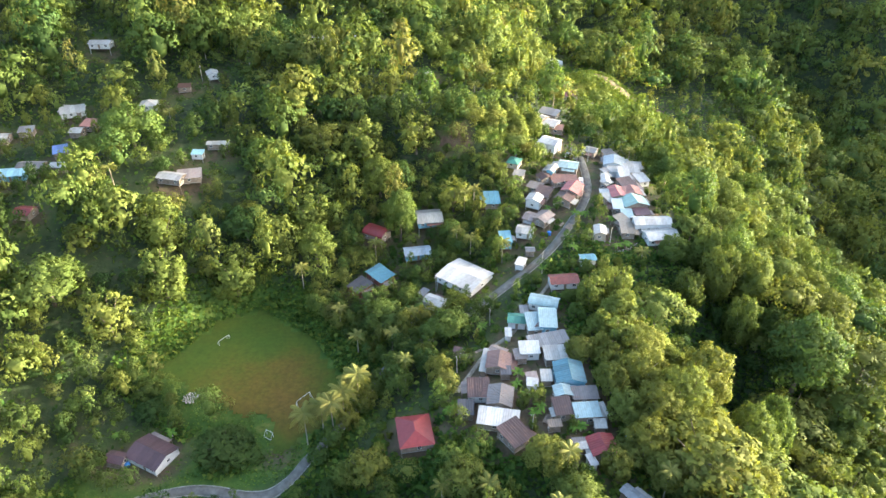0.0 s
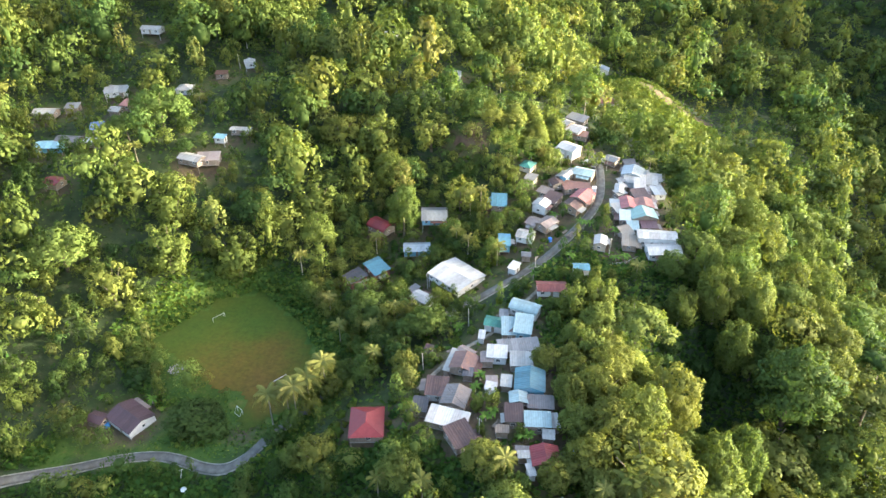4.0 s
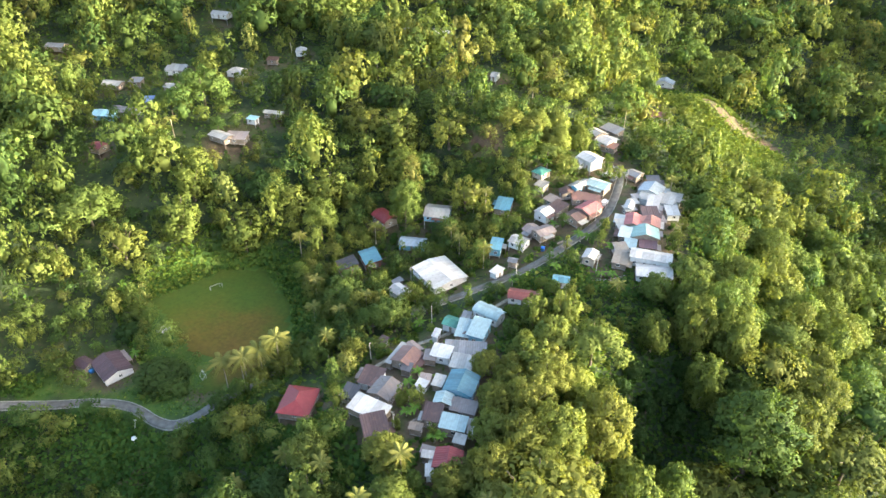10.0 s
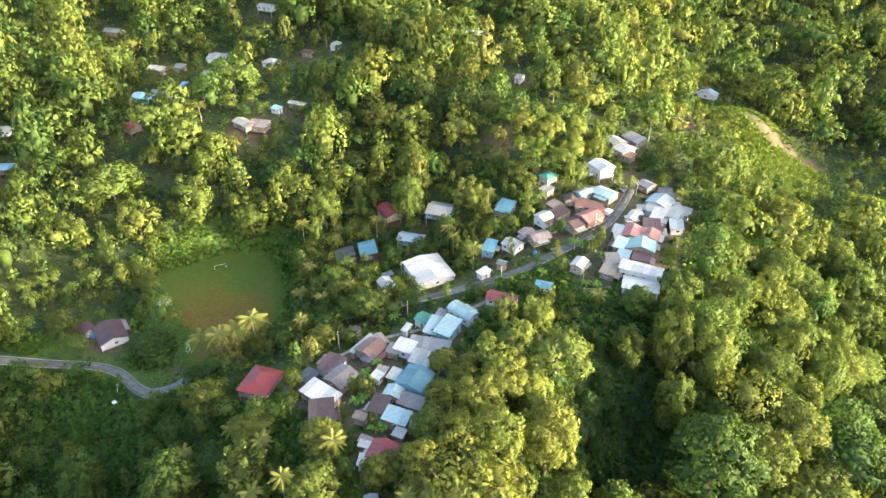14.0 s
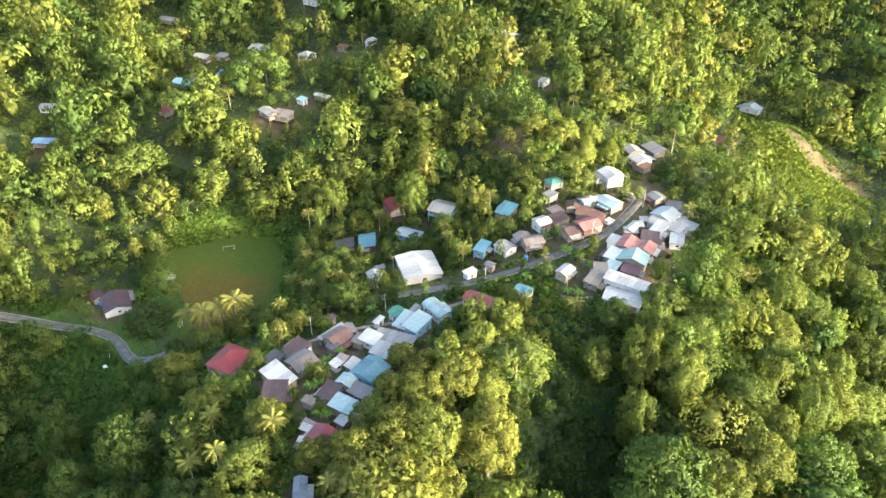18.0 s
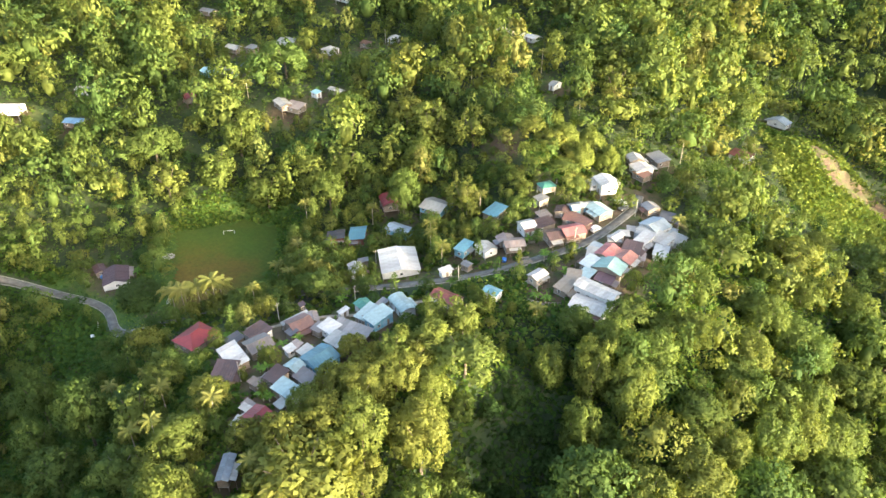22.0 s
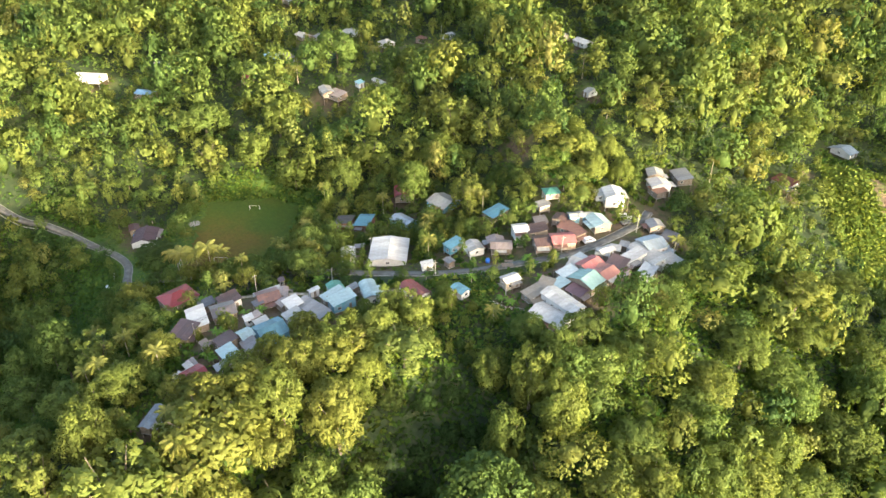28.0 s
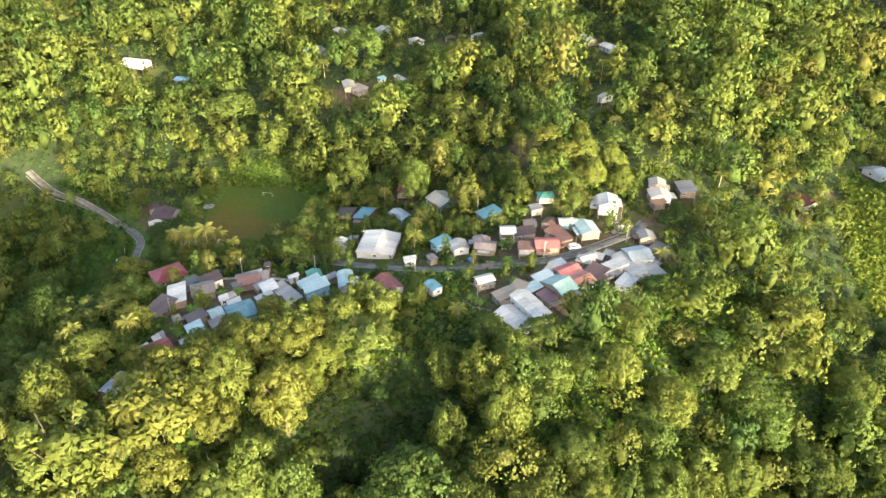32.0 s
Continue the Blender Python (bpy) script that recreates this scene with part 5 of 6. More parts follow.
FV, FN, FQ, FT, FC, count = [], [], [], [], [], 0
pz = land(px, py)
for i in rest:
    near = ((px[i] - 30) / 1.25) ** 2 + (py[i] - 170) ** 2 < 95 ** 2
    v, nv, q, t3 = far_arrays[kind[i]][0 if near else 1 if math.hypot(px[i] - 40, py[i] - 150) < 230 else 2]
    a, s = radians(turn[i]), scale[i]
    ca, sa = math.cos(a) * s, math.sin(a) * s
    FV.append(np.stack([v[:, 0] * ca - v[:, 1] * sa + px[i], v[:, 0] * sa + v[:, 1] * ca + py[i], v[:, 2] * s ** 0.8 * lift[i] + pz[i]], -1))
    FN.append(np.stack([nv[:, 0] * ca - nv[:, 1] * sa, nv[:, 0] * sa + nv[:, 1] * ca, nv[:, 2] * s], -1))
    FQ.append(q + count)
    FT.append(t3 + count)
    FC.append(np.full(len(v), r.random()))
    count += len(v)
forest = link_mesh("forest", np.concatenate(FV), [np.concatenate(FQ), np.concatenate(FT)], LEAF, smooth=True)
set_normals(forest, np.concatenate(FN))
set_tint(forest, np.concatenate(FC))
tagged(forest, "dense green tropical forest covering the hills", "forest", kind="stuff")

# bushes and garden plants between the houses
m = 5000
qx, qy = r.uniform(-40, 95, m), r.uniform(105, 310, m)
gap = np.full(m, 1e9)
for hx, hy, hw, hd, yaw in PLOTS:
    a = radians(yaw)
    lx, ly = (qx - hx) * math.cos(a) + (qy - hy) * math.sin(a), -(qx - hx) * math.sin(a) + (qy - hy) * math.cos(a)
    gap = np.minimum(gap, np.maximum(np.abs(lx) - hw / 2, np.abs(ly) - hd / 2))
crowded = ((qx > 58) & (qy > 212)) | ((qx > 30) & (qx < 58) & (qy > 222) & (qy < 262)) | ((qx > 8) & (qx < 42) & (qy > 112) & (qy < 180))
ok = (gap > 0.5) & (gap < 7) & (r.random(m) < np.where(crowded, 0.10, 0.5))
for line, half in TRACKS:
    for (ax, ay), (bx, by) in zip(line[:-1], line[1:]):
        dx, dy = bx - ax, by - ay
        u = np.clip(((qx - ax) * dx + (qy - ay) * dy) / (dx * dx + dy * dy), 0, 1)
        ok &= (qx - ax - u * dx) ** 2 + (qy - ay - u * dy) ** 2 > (1.9 + half * 0.62) ** 2
ok &= np.hypot(qx - 61, qy - 207) > 7
bush_arrays = [leafy_crown(400 + i, 4 + i % 2, 1.15, 1.3, 15, 0.30, "dome") for i in range(4)]
BV, BN, BQ, BT, BC, count = [], [], [], [], [], 0
for x0, y0, g in zip(qx[ok], qy[ok], gap[ok]):
    v, nv, q, t3 = bush_arrays[int(r.integers(0, 4))]
    s = min(r.uniform(0.6, 1.1) + 0.1 * g, g / 0.9)
    BV.append(v * np.array([s, s, s * r.uniform(0.7, 1.2)]) + np.array([x0, y0, spot(x0, y0) - 0.15])) 
    BN.append(nv)
    BQ.append(q + count)
    BT.append(t3 + count)
    BC.append(np.full(len(v), r.uniform(0, 0.95)))
    count += len(v)
bushes = link_mesh("garden_bushes", np.concatenate(BV), [np.concatenate(BQ), np.concatenate(BT)], SHRUB, smooth=True)
set_normals(bushes, np.concatenate(BN))
set_tint(bushes, np.concatenate(BC))
tagged(bushes, "green bushes and garden plants between the houses", "bushes", kind="stuff")

# undergrowth: low leaf clumps everywhere that is not built on
n = 116000
ux, uy = r.uniform(-260, 260, n), r.uniform(60, 440, n)
ux[:22000], uy[:22000] = r.uniform(35, 140, 22000), r.uniform(95, 215, 22000)
ux[22000:46000], uy[22000:46000] = r.uniform(-135, 32, 24000), r.uniform(62, 122, 24000)
ux[46000:64000], uy[46000:64000] = r.uniform(88, 168, 18000), r.uniform(200, 310, 18000)
ok = in_view(ux, uy) & (poly_dist(ux, uy, FIELD_EDGE) > 0.5)
for hx, hy, hw in BLOCKED:
    ok &= (ux - hx) ** 2 + (uy - hy) ** 2 > (hw + 0.7) ** 2
for line, half in TRACKS:
    for (ax, ay), (bx, by) in zip(line[:-1], line[1:]):
        dx, dy = bx - ax, by - ay
        u = np.clip(((ux - ax) * dx + (uy - ay) * dy) / (dx * dx + dy * dy), 0, 1)
        ok &= (ux - ax - u * dx) ** 2 + (uy - ay - u * dy) ** 2 > (half * 0.4 + 1.9) ** 2
ux, uy = ux[ok], uy[ok]
gx2, gy2 = r.uniform(60, 134, 15000), r.uniform(336, 398, 15000)
on = poly_dist(gx2, gy2, GRASS_SLOPE) < 0
ux, uy = np.concatenate([ux, gx2[on]]), np.concatenate([uy, gy2[on]])
# thicker low growth in the clearings and on the banks of the field
for cx, cy, cr in CLEARINGS:
    m = int(5.5 * cr * cr)
    a, d = r.uniform(0, 2 * math.pi, m), cr * 1.25 * np.sqrt(r.random(m))
    ux, uy = np.concatenate([ux, cx + d * np.cos(a)]), np.concatenate([uy, cy + d * np.sin(a)])
bx, by = r.uniform(-108, -12, 26000), r.uniform(118, 214, 26000)
edge = poly_dist(bx, by, FIELD_EDGE)
on = (edge > 0.3) & (edge < 14) & (r.random(len(bx)) < 0.75)
ux, uy = np.concatenate([ux, bx[on]]), np.concatenate([uy, by[on]])
on = poly_dist(ux, uy, FIELD_EDGE) > 0.3
for hx, hy, hw in BLOCKED:
    on &= (ux - hx) ** 2 + (uy - hy) ** 2 > (hw + 0.5) ** 2
for (ax, ay), (bx, by) in zip(VILLAGE_ROAD[:-1], VILLAGE_ROAD[1:]):
    dx, dy = bx - ax, by - ay
    u = np.clip(((ux - ax) * dx + (uy - ay) * dy) / (dx * dx + dy * dy), 0, 1)
    on &= (ux - ax - u * dx) ** 2 + (uy - ay - u * dy) ** 2 > 2.7 ** 2
for sx, sy, sr in SCARS:
    on &= ((ux - sx) ** 2 + (uy - sy) ** 2 > sr ** 2) | (r.random(len(ux)) < 0.12)
for sx, sy, sr in YARDS:
    on &= ((ux - sx) ** 2 + (uy - sy) ** 2 > sr ** 2) | (r.random(len(ux)) < 0.15)
# mown grass between the field and the lower road
bush = np.hypot(ux + 62, uy - 133)
edge = poly_dist(ux, uy, FIELD_EDGE)
lawn = ((ux > -100) & (ux < -38) & (uy < 166) & (uy > np.interp(ux, (-105, -92, -70, -53, -40), (111, 116, 123, 119, 122))) & ((edge < 9) | (bush < 15) | (uy < 131))) & (bush > 8) & (np.hypot(ux + 88, uy - 134) > 6)
on &= ~lawn | (r.random(len(ux)) < 0.55)
ux, uy, lawn = ux[on], uy[on], lawn[on]
uz = land(ux, uy)
n = len(ux)
d = r.normal(size=(n, 3)) * 0.5
d[:, 2] += 1
d /= np.linalg.norm(d, axis=1)[:, None]
t = np.cross(d, r.normal(size=(n, 3)))
t /= np.linalg.norm(t, axis=1)[:, None]
s = np.cross(d, t)
L = r.uniform(0.35, 1.1, (n, 1)) * np.where(lawn, 0.45, 1.0)[:, None]
p = np.stack([ux, uy, uz + r.uniform(0.2, 1.6, n) * np.where(lawn, 0.3, 1.0)], -1)
UV = np.concatenate([p + t * L - d * L * 0.3, p + s * L * 0.7, p - t * L - d * L * 0.3, p - s * L * 0.7])
k4 = np.arange(n)
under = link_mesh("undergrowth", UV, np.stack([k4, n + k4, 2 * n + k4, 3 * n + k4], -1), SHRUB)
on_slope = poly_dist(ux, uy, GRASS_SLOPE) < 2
# low valley and gully get darker leaf tint, their shade put into colour
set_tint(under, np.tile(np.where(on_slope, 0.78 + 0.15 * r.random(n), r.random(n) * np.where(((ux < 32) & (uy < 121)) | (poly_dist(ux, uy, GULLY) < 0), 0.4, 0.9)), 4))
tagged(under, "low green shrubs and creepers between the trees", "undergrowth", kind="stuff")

# trodden earth round the houses, along the landslip and by the yard
near_house = np.full(GX.shape, 1e9)
for hx, hy, hw in BLOCKED:
    near_house = np.minimum(near_house, np.hypot(GX - hx, GY - hy) - hw)
bare = 0.9 * (1 - step(0.5, 6.5, near_house))
for sx, sy, sr, amount in [(*c, 1.0) for c in SCARS] + [(*c, 0.95) for c in YARDS] + [(64, 207, 6, 0.8), (-46, 131, 4, 1), (-50, 105, 5, 0.8), (40, 219, 4, 0.9), (43, 216, 4, 0.9)]:
    bare = np.maximum(bare, amount * (1 - step(sr * 0.7, sr * 1.5, np.hypot(GX - sx, GY - sy))))
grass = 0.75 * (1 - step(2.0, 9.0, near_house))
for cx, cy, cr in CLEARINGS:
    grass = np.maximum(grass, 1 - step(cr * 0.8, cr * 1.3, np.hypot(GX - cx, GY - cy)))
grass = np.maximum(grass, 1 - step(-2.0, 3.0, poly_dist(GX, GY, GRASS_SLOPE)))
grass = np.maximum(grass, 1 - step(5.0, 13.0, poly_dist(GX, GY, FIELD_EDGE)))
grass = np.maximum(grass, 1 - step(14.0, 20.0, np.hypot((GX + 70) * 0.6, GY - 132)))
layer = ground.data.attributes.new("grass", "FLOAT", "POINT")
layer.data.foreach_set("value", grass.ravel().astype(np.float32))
layer = ground.data.attributes.new("bare", "FLOAT", "POINT")
layer.data.foreach_set("value", bare.ravel().astype(np.float32))

# ---- palms and bananas ----
def frond_mesh(seed, length, arch, droop, leaflets=20):
    """One palm frond: an arching rib with two rows of hanging leaflets, along +x."""
    r = random.Random(seed)
    V, Q = [], []

    def at(u):
        return Vector((length * (u - 0.16 * u * u * droop), 0, length * (arch * u - 0.55 * droop * u * u)))
    for i in range(8):
        u0, u1 = i / 8, (i + 1) / 8
        w0, w1 = 0.07 * (1 - u0) + 0.02, 0.07 * (1 - u1) + 0.02
        b = len(V)
        V += [at(u0) + Vector((0, w0, 0)), at(u0) - Vector((0, w0, 0)), at(u1) - Vector((0, w1, 0)), at(u1) + Vector((0, w1, 0))]
        Q.append([b, b + 1, b + 2, b + 3])
    for i in range(leaflets):
        u = 0.12 + 0.86 * i / (leaflets - 1)
        L = length * 0.25 * math.sin(math.pi * (0.18 + 0.74 * u)) * r.uniform(0.85, 1.1)
        for side in (-1, 1):
            p = at(u)
            ax = Vector((0.5, side * 0.8, -0.22 - 0.2 * r.random())).normalized()
            wide = Vector((0.06, 0, 0.02))
            b = len(V)
            V += [p - wide, p + wide, p + ax * L * 0.6 + wide * 0.9 + Vector((0, 0, -0.04 * L)), p + ax * L + Vector((0, 0, -0.22 * L)), p + ax * L * 0.6 - wide * 0.9 + Vector((0, 0, -0.04 * L))]
            Q.append([b, b + 1, b + 2, b + 4])
            Q.append([b + 4, b + 2, b + 3])
    me = bpy.data.meshes.new("frond")
    me.from_pydata([v[:] for v in V], [], Q)
    return me


FRONDS = [frond_mesh(1, 3.6, 0.75, 1.15), frond_mesh(2, 3.9, 0.42, 1.3), frond_mesh(3, 3.5, 0.08, 1.2)]
def even_tint(me, value):
    """One tone for all leaves of a mesh."""
    layer = me.attributes.new("tint", "FLOAT", "POINT")
    layer.data.foreach_set("value", [value] * len(me.vertices))


for me in FRONDS:
    me.materials.append(PALM_LEAF)
    even_tint(me, 0.6)
tv, tq = trunk_arrays(1.0, 0.20, 0.12, 7, 0.0, 6)
PALM_TRUNK = link_mesh("trunk", tv, tq, PALM_BARK, smooth=True)
PALM_TRUNK_MESH = PALM_TRUNK.data
bpy.data.objects.remove(PALM_TRUNK)
NUT_BM = bmesh.new()
for i in range(6):
    bmesh.ops.create_icosphere(NUT_BM, subdivisions=1, radius=0.15, matrix=Matrix.Translation((0.28 * math.cos(i * 1.05), 0.28 * math.sin(i * 1.05), -0.15 - 0.1 * (i % 2))))
NUTS = bpy.data.meshes.new("fruit_bunch")
NUT_BM.to_mesh(NUTS)
NUT_BM.free()
k = Mat("coconut", 0.7)
k.colour(k.ramp(k.noise(3.0), [(0.3, (0.12, 0.13, 0.03)), (0.7, (0.22, 0.17, 0.05))]))
NUTS.materials.append(k.m)
pr = random.Random(8)


def palm(x, y, height, size=1.0):
    top = new("palm_tree")
    top.matrix_world = pose(x, y, spot(x, y) - 0.2, 0, 0, pr.uniform(0, 360))
    tr = new("trunk", PALM_TRUNK_MESH)
    tr.parent = top
    tr.matrix_local = Matrix.Diagonal((1.0, 1.0, height, 1))
    nuts = new("fruit_bunch", NUTS)
    nuts.parent = top
    nuts.location = (0, 0, height)
    n = 21
    for i in range(n):
        fr = new("frond", FRONDS[i % 3])
        fr.parent = top
        s = size * pr.uniform(0.88, 1.12)
        fr.matrix_local = Matrix.Translation((0, 0, height)) @ Euler((0, radians(pr.uniform(-8, 8)), 2.4 * i + pr.uniform(-0.2, 0.2))).to_matrix().to_4x4() @ Matrix.Diagonal((s, s, s, 1))
    return tagged(top, "tall coconut palm with arching yellow-green fronds", "palm tree", "palm trees")


for x, y in ((-38.4, 135.5), (-34, 138), (-30.6, 135.5), (-28.0, 140), (-26.2, 147), (-24, 143.5)):
    palm(x, y, pr.uniform(12.5, 14.5), 1.45)
LOW_PALMS = [(-10.1, 176, 9), (-27.4, 170.9, 8), (21.0, 206.5, 9), (10.0, 212.6, 10), (7.8, 100.9, 8), (67.6, 197.4, 6), (-11.9, 100.5, 9), (10.9, 106, 8), (-0.2, 107.5, 9), (-10.9, 150.3, 9), (25.6, 96.6, 12),
    (29.9, 110.6, 9), (52.4, 106, 11), (18.4, 93.4, 10), (-35, 186, 8), (-16, 168, 8)]
HIGH_PALMS = [(8.2, 234.9, 11), (12, 238.1, 10), (5, 217.9, 9), (-50, 202.4, 10), (-121, 228, 9), (91.9, 205.9, 10), (71.3, 355.5, 9), (53, 320, 10), (78, 267, 9), (-126.7, 221.9, 9),
    (-24.9, 216, 9), (66, 300, 10), (60, 312, 10), (-60, 300, 9), (-20, 320, 10), (-75, 290, 9), (-45, 300, 10), (-90, 320, 9), (14, 300, 9), (-110, 265, 9)]
for x, y, h in LOW_PALMS + HIGH_PALMS:
    palm(x, y, h * pr.uniform(0.92, 1.08), pr.uniform(0.85, 1.05))
for x, y, h in ((63.6, 105.6, 15.5), (58.5, 108.5, 13.0), (70.5, 103.5, 15.0), (68.0, 111.5, 14.0)):
    palm(x, y, h, 1.5)


def banana_mesh(seed):
    V, Q = [], []
    L = 2.3
    for i in range(7):
        u = i / 6
        w = 0.34 * math.sin(math.pi * min(0.97, 0.1 + 0.9 * u)) ** 0.5 if u < 1 else 0.05
        c = Vector((L * (u - 0.12 * u * u), 0, L * (0.75 * u - 0.75 * u * u)))
        V += [c + Vector((0, w, -0.12 * w)), c, c + Vector((0, -w, -0.12 * w))]
    for i in range(6):
        b = 3 * i
        Q += [[b, b + 3, b + 4, b + 1], [b + 1, b + 4, b + 5, b + 2]]
    me = bpy.data.meshes.new("leaf")
    me.from_pydata([v[:] for v in V], [], Q)
    me.materials.append(BANANA_LEAF)
    return me


BANANA = banana_mesh(0)
even_tint(BANANA, 0.6)


def banana(x, y, height=2.4):
    top = new("banana_plant")
    top.matrix_world = pose(x, y, spot(x, y) - 0.1, 0, 0, pr.uniform(0, 360))
    tr = new("stem", PALM_TRUNK_MESH)
    tr.parent = top
    tr.matrix_local = Matrix.Diagonal((0.9, 0.9, height, 1))
    for i in range(9):
        lf = new("leaf", BANANA)
        lf.parent = top
        s = pr.uniform(0.8, 1.2)
        lf.matrix_local = Matrix.Translation((0, 0, height - 0.1 * (i % 3))) @ Euler((pr.uniform(-0.2, 0.2), radians(pr.uniform(-28, 12)), 2.4 * i)).to_matrix().to_4x4() @ Matrix.Diagonal((s, s, s, 1))
    return tagged(top, "banana plant with broad bright green leaves", "banana plant", "banana plants")


for x, y in ((3.2, 134.5), (2.0, 132.5), (53.4, 226.5), (51.0, 225.0), (49.6, 227.0), (46.0, 206.2), (23.9, 128.5), (25.5, 130), (-9.7, 174.1), (33.8, 122.5), (35.2, 123.4), (64.7, 206.6), (27.4, 232.6), (61.5, 206.0),
             (21, 144), (20.2, 139), (22.3, 134), (12, 168), (9, 173), (34, 196.5), (17, 206), (15.5, 210), (40, 231), (62, 221), (-14, 196), (-30, 192), (30, 262), (37, 262), (-80, 142), (-95, 141)):
    banana(x, y, pr.uniform(1.7, 2.7))

# ---- poles and lines ----
k = Mat("weathered_pole", 0.85)
k.colour(k.ramp(k.noise(1.5, 4.0), [(0.3, (0.22, 0.20, 0.17)), (0.7, (0.40, 0.38, 0.34))]))
POLE = k.m
k = Mat("wire", 0.6)
k.colour((0.03, 0.03, 0.03))
WIRE = k.m
k = Mat("porcelain", 0.3)
k.colour((0.55, 0.54, 0.50))
CERAMIC = k.m
POLES = [(61.0, 268.0), (54.0, 238.5), (59.4, 209.3), (34.5, 200.0), (14.8, 171.5), (4.1, 149.0), (22.7, 123.0), (-2.4, 196.5), (-108.5, 306), (-110.6, 322)]
heads = []
for x, y in POLES:
    h = 7.2
    z = spot(x, y) - 0.4
    pole = new("utility_pole")
    pole.matrix_world = pose(x, y, z, pr.uniform(-2, 2), pr.uniform(-2, 2), pr.uniform(0, 180))
    v, q = trunk_arrays(h, 0.14, 0.09, 8, 0, 2)
    sh = link_mesh("shaft", v, q, POLE, pole, smooth=True)
    part("crossarm", box_bm(-0.75, 0.75, -0.05, 0.05, h - 0.65, h - 0.53), TIMBER, pole)
    for u in (-0.65, 0, 0.65):
        bm = bmesh.new()
        bmesh.ops.create_cone(bm, cap_ends=True, segments=8, radius1=0.06, radius2=0.04, depth=0.2, matrix=Matrix.Translation((u, 0, h - 0.43 if u else h + 0.1)))
        part("insulator", bm, CERAMIC, pole)
    tagged(pole, "weathered utility pole with a crossarm and insulators", "utility pole", "utility poles")
    heads.append(Vector((x, y, z + h - 0.35)))
for i in range(6):
    a, b = heads[i], heads[i + 1]
    cv = bpy.data.curves.new("power_line", "CURVE")
    cv.dimensions, cv.bevel_depth, cv.bevel_resolution = "3D", 0.022, 0
    for side in (-0.5, 0.5):
        sp = cv.splines.new("POLY")
        sp.points.add(12)
        for j in range(13):
            u = j / 12
            p = a.lerp(b, u)
            sp.points[j].co = (p.x + side, p.y, p.z - 1.1 * 4 * u * (1 - u) * (a - b).length / 40, 1)
    cv.materials.append(WIRE)
    tagged(new("power_line", cv), "pair of sagging black power lines between poles", "power line", "power lines")

# leaning white post and pale drum by the lower road
top = new("leaning_post")
top.matrix_world = pose(-58.5, 115.5, spot(-58.5, 115.5) - 0.3, 0, 14, 40)
v, q = trunk_arrays(5.0, 0.09, 0.06, 8, 0, 2)
k = Mat("white_paint", 0.6)
k.colour(k.ramp(k.noise(2.0, 3.0), [(0.3, (0.45, 0.44, 0.40)), (0.7, (0.62, 0.61, 0.58))]))
WHITE_PAINT = k.m
link_mesh("shaft", v, q, WHITE_PAINT, top, smooth=True)
part("arm", box_bm(-0.5, 0.5, -0.04, 0.04, 4.6, 4.7), WHITE_PAINT, top)
tagged(top, "thin white leaning post beside the lower road", "post")


def drum(name, x, y, radius, height, colour, label):
    k = Mat(name + "_plastic", 0.45)
    k.colour(k.ramp(k.noise(2.0, 3.0), [(0.3, tuple(c * 0.8 for c in colour)), (0.7, colour)]))
    top = new(name)
    top.matrix_world = pose(x, y, spot(x, y) - 0.05)
    prof = ((radius * 0.92, 0), (radius, 0.06), (radius, height * 0.3), (radius * 1.04, height * 0.33), (radius, height * 0.36), (radius, height * 0.64), (radius * 1.04, height * 0.67), (radius, height * 0.7), (radius * 0.96, height * 0.92), (radius * 0.35, height))
    n = 20
    V = [(r0 * math.cos(2 * math.pi * i / n), r0 * math.sin(2 * math.pi * i / n), z) for r0, z in prof for i in range(n)]
    Q = [[j * n + i, j * n + (i + 1) % n, (j + 1) * n + (i + 1) % n, (j + 1) * n + i] for j in range(len(prof) - 1) for i in range(n)]
    link_mesh("shell", V, np.array(Q), k.m, top, smooth=True)
    bm = bmesh.new()
    bmesh.ops.create_cone(bm, cap_ends=True, segments=16, radius1=radius * 0.38, radius2=radius * 0.34, depth=0.1, matrix=Matrix.Translation((0, 0, height + 0.03)))
    part("lid", bm, k.m, top)
    return tagged(top, label, "water tank")


drum("water_tank", 39.1, 218.6, 0.75, 1.5, (0.03, 0.14, 0.50), "round blue plastic water tank behind the houses")
drum("water_tank", -89.9, 132.2, 0.85, 1.2, (0.06, 0.22, 0.50), "blue plastic water tank beside the maroon house")
drum("water_tank", -56.2, 112.8, 0.8, 1.5, (0.62, 0.62, 0.58), "pale round water tank on the road bank")
drum("water_tank", 46.5, 121.5, 0.6, 1.3, (0.05, 0.18, 0.45), "small blue plastic water tank below the village")

# ---- football goals ----


def goal(x, y, yaw, width, height, label):
    top = new("football_goal")
    top.matrix_world = pose(x, y, spot(x, y) + 0.15, 0, 0, yaw)
    t = 0.045
    for u in (-1, 1):
        part("post", box_bm(u * width / 2 - t, u * width / 2 + t, -t, t, -0.3, height), WHITE_PAINT, top)
        bm = box_bm(-t * 0.6, t * 0.6, -0.05, 0.05, 0, math.hypot(height, 1.2))
        brace = part("stay", bm, WHITE_PAINT, top)
        brace.matrix_local = Matrix.Translation((u * width / 2, 1.2, 0)) @ Matrix.Rotation(math.atan2(1.2, height), 4, "X")
    part("crossbar", box_bm(-width / 2 - t, width / 2 + t, -t, t, height, height + 2 * t), WHITE_PAINT, top)
    part("ground_bar", box_bm(-width / 2, width / 2, 1.16, 1.24, 0, 0.08), WHITE_PAINT, top)
    return tagged(top, label, "football goal", "football goals")


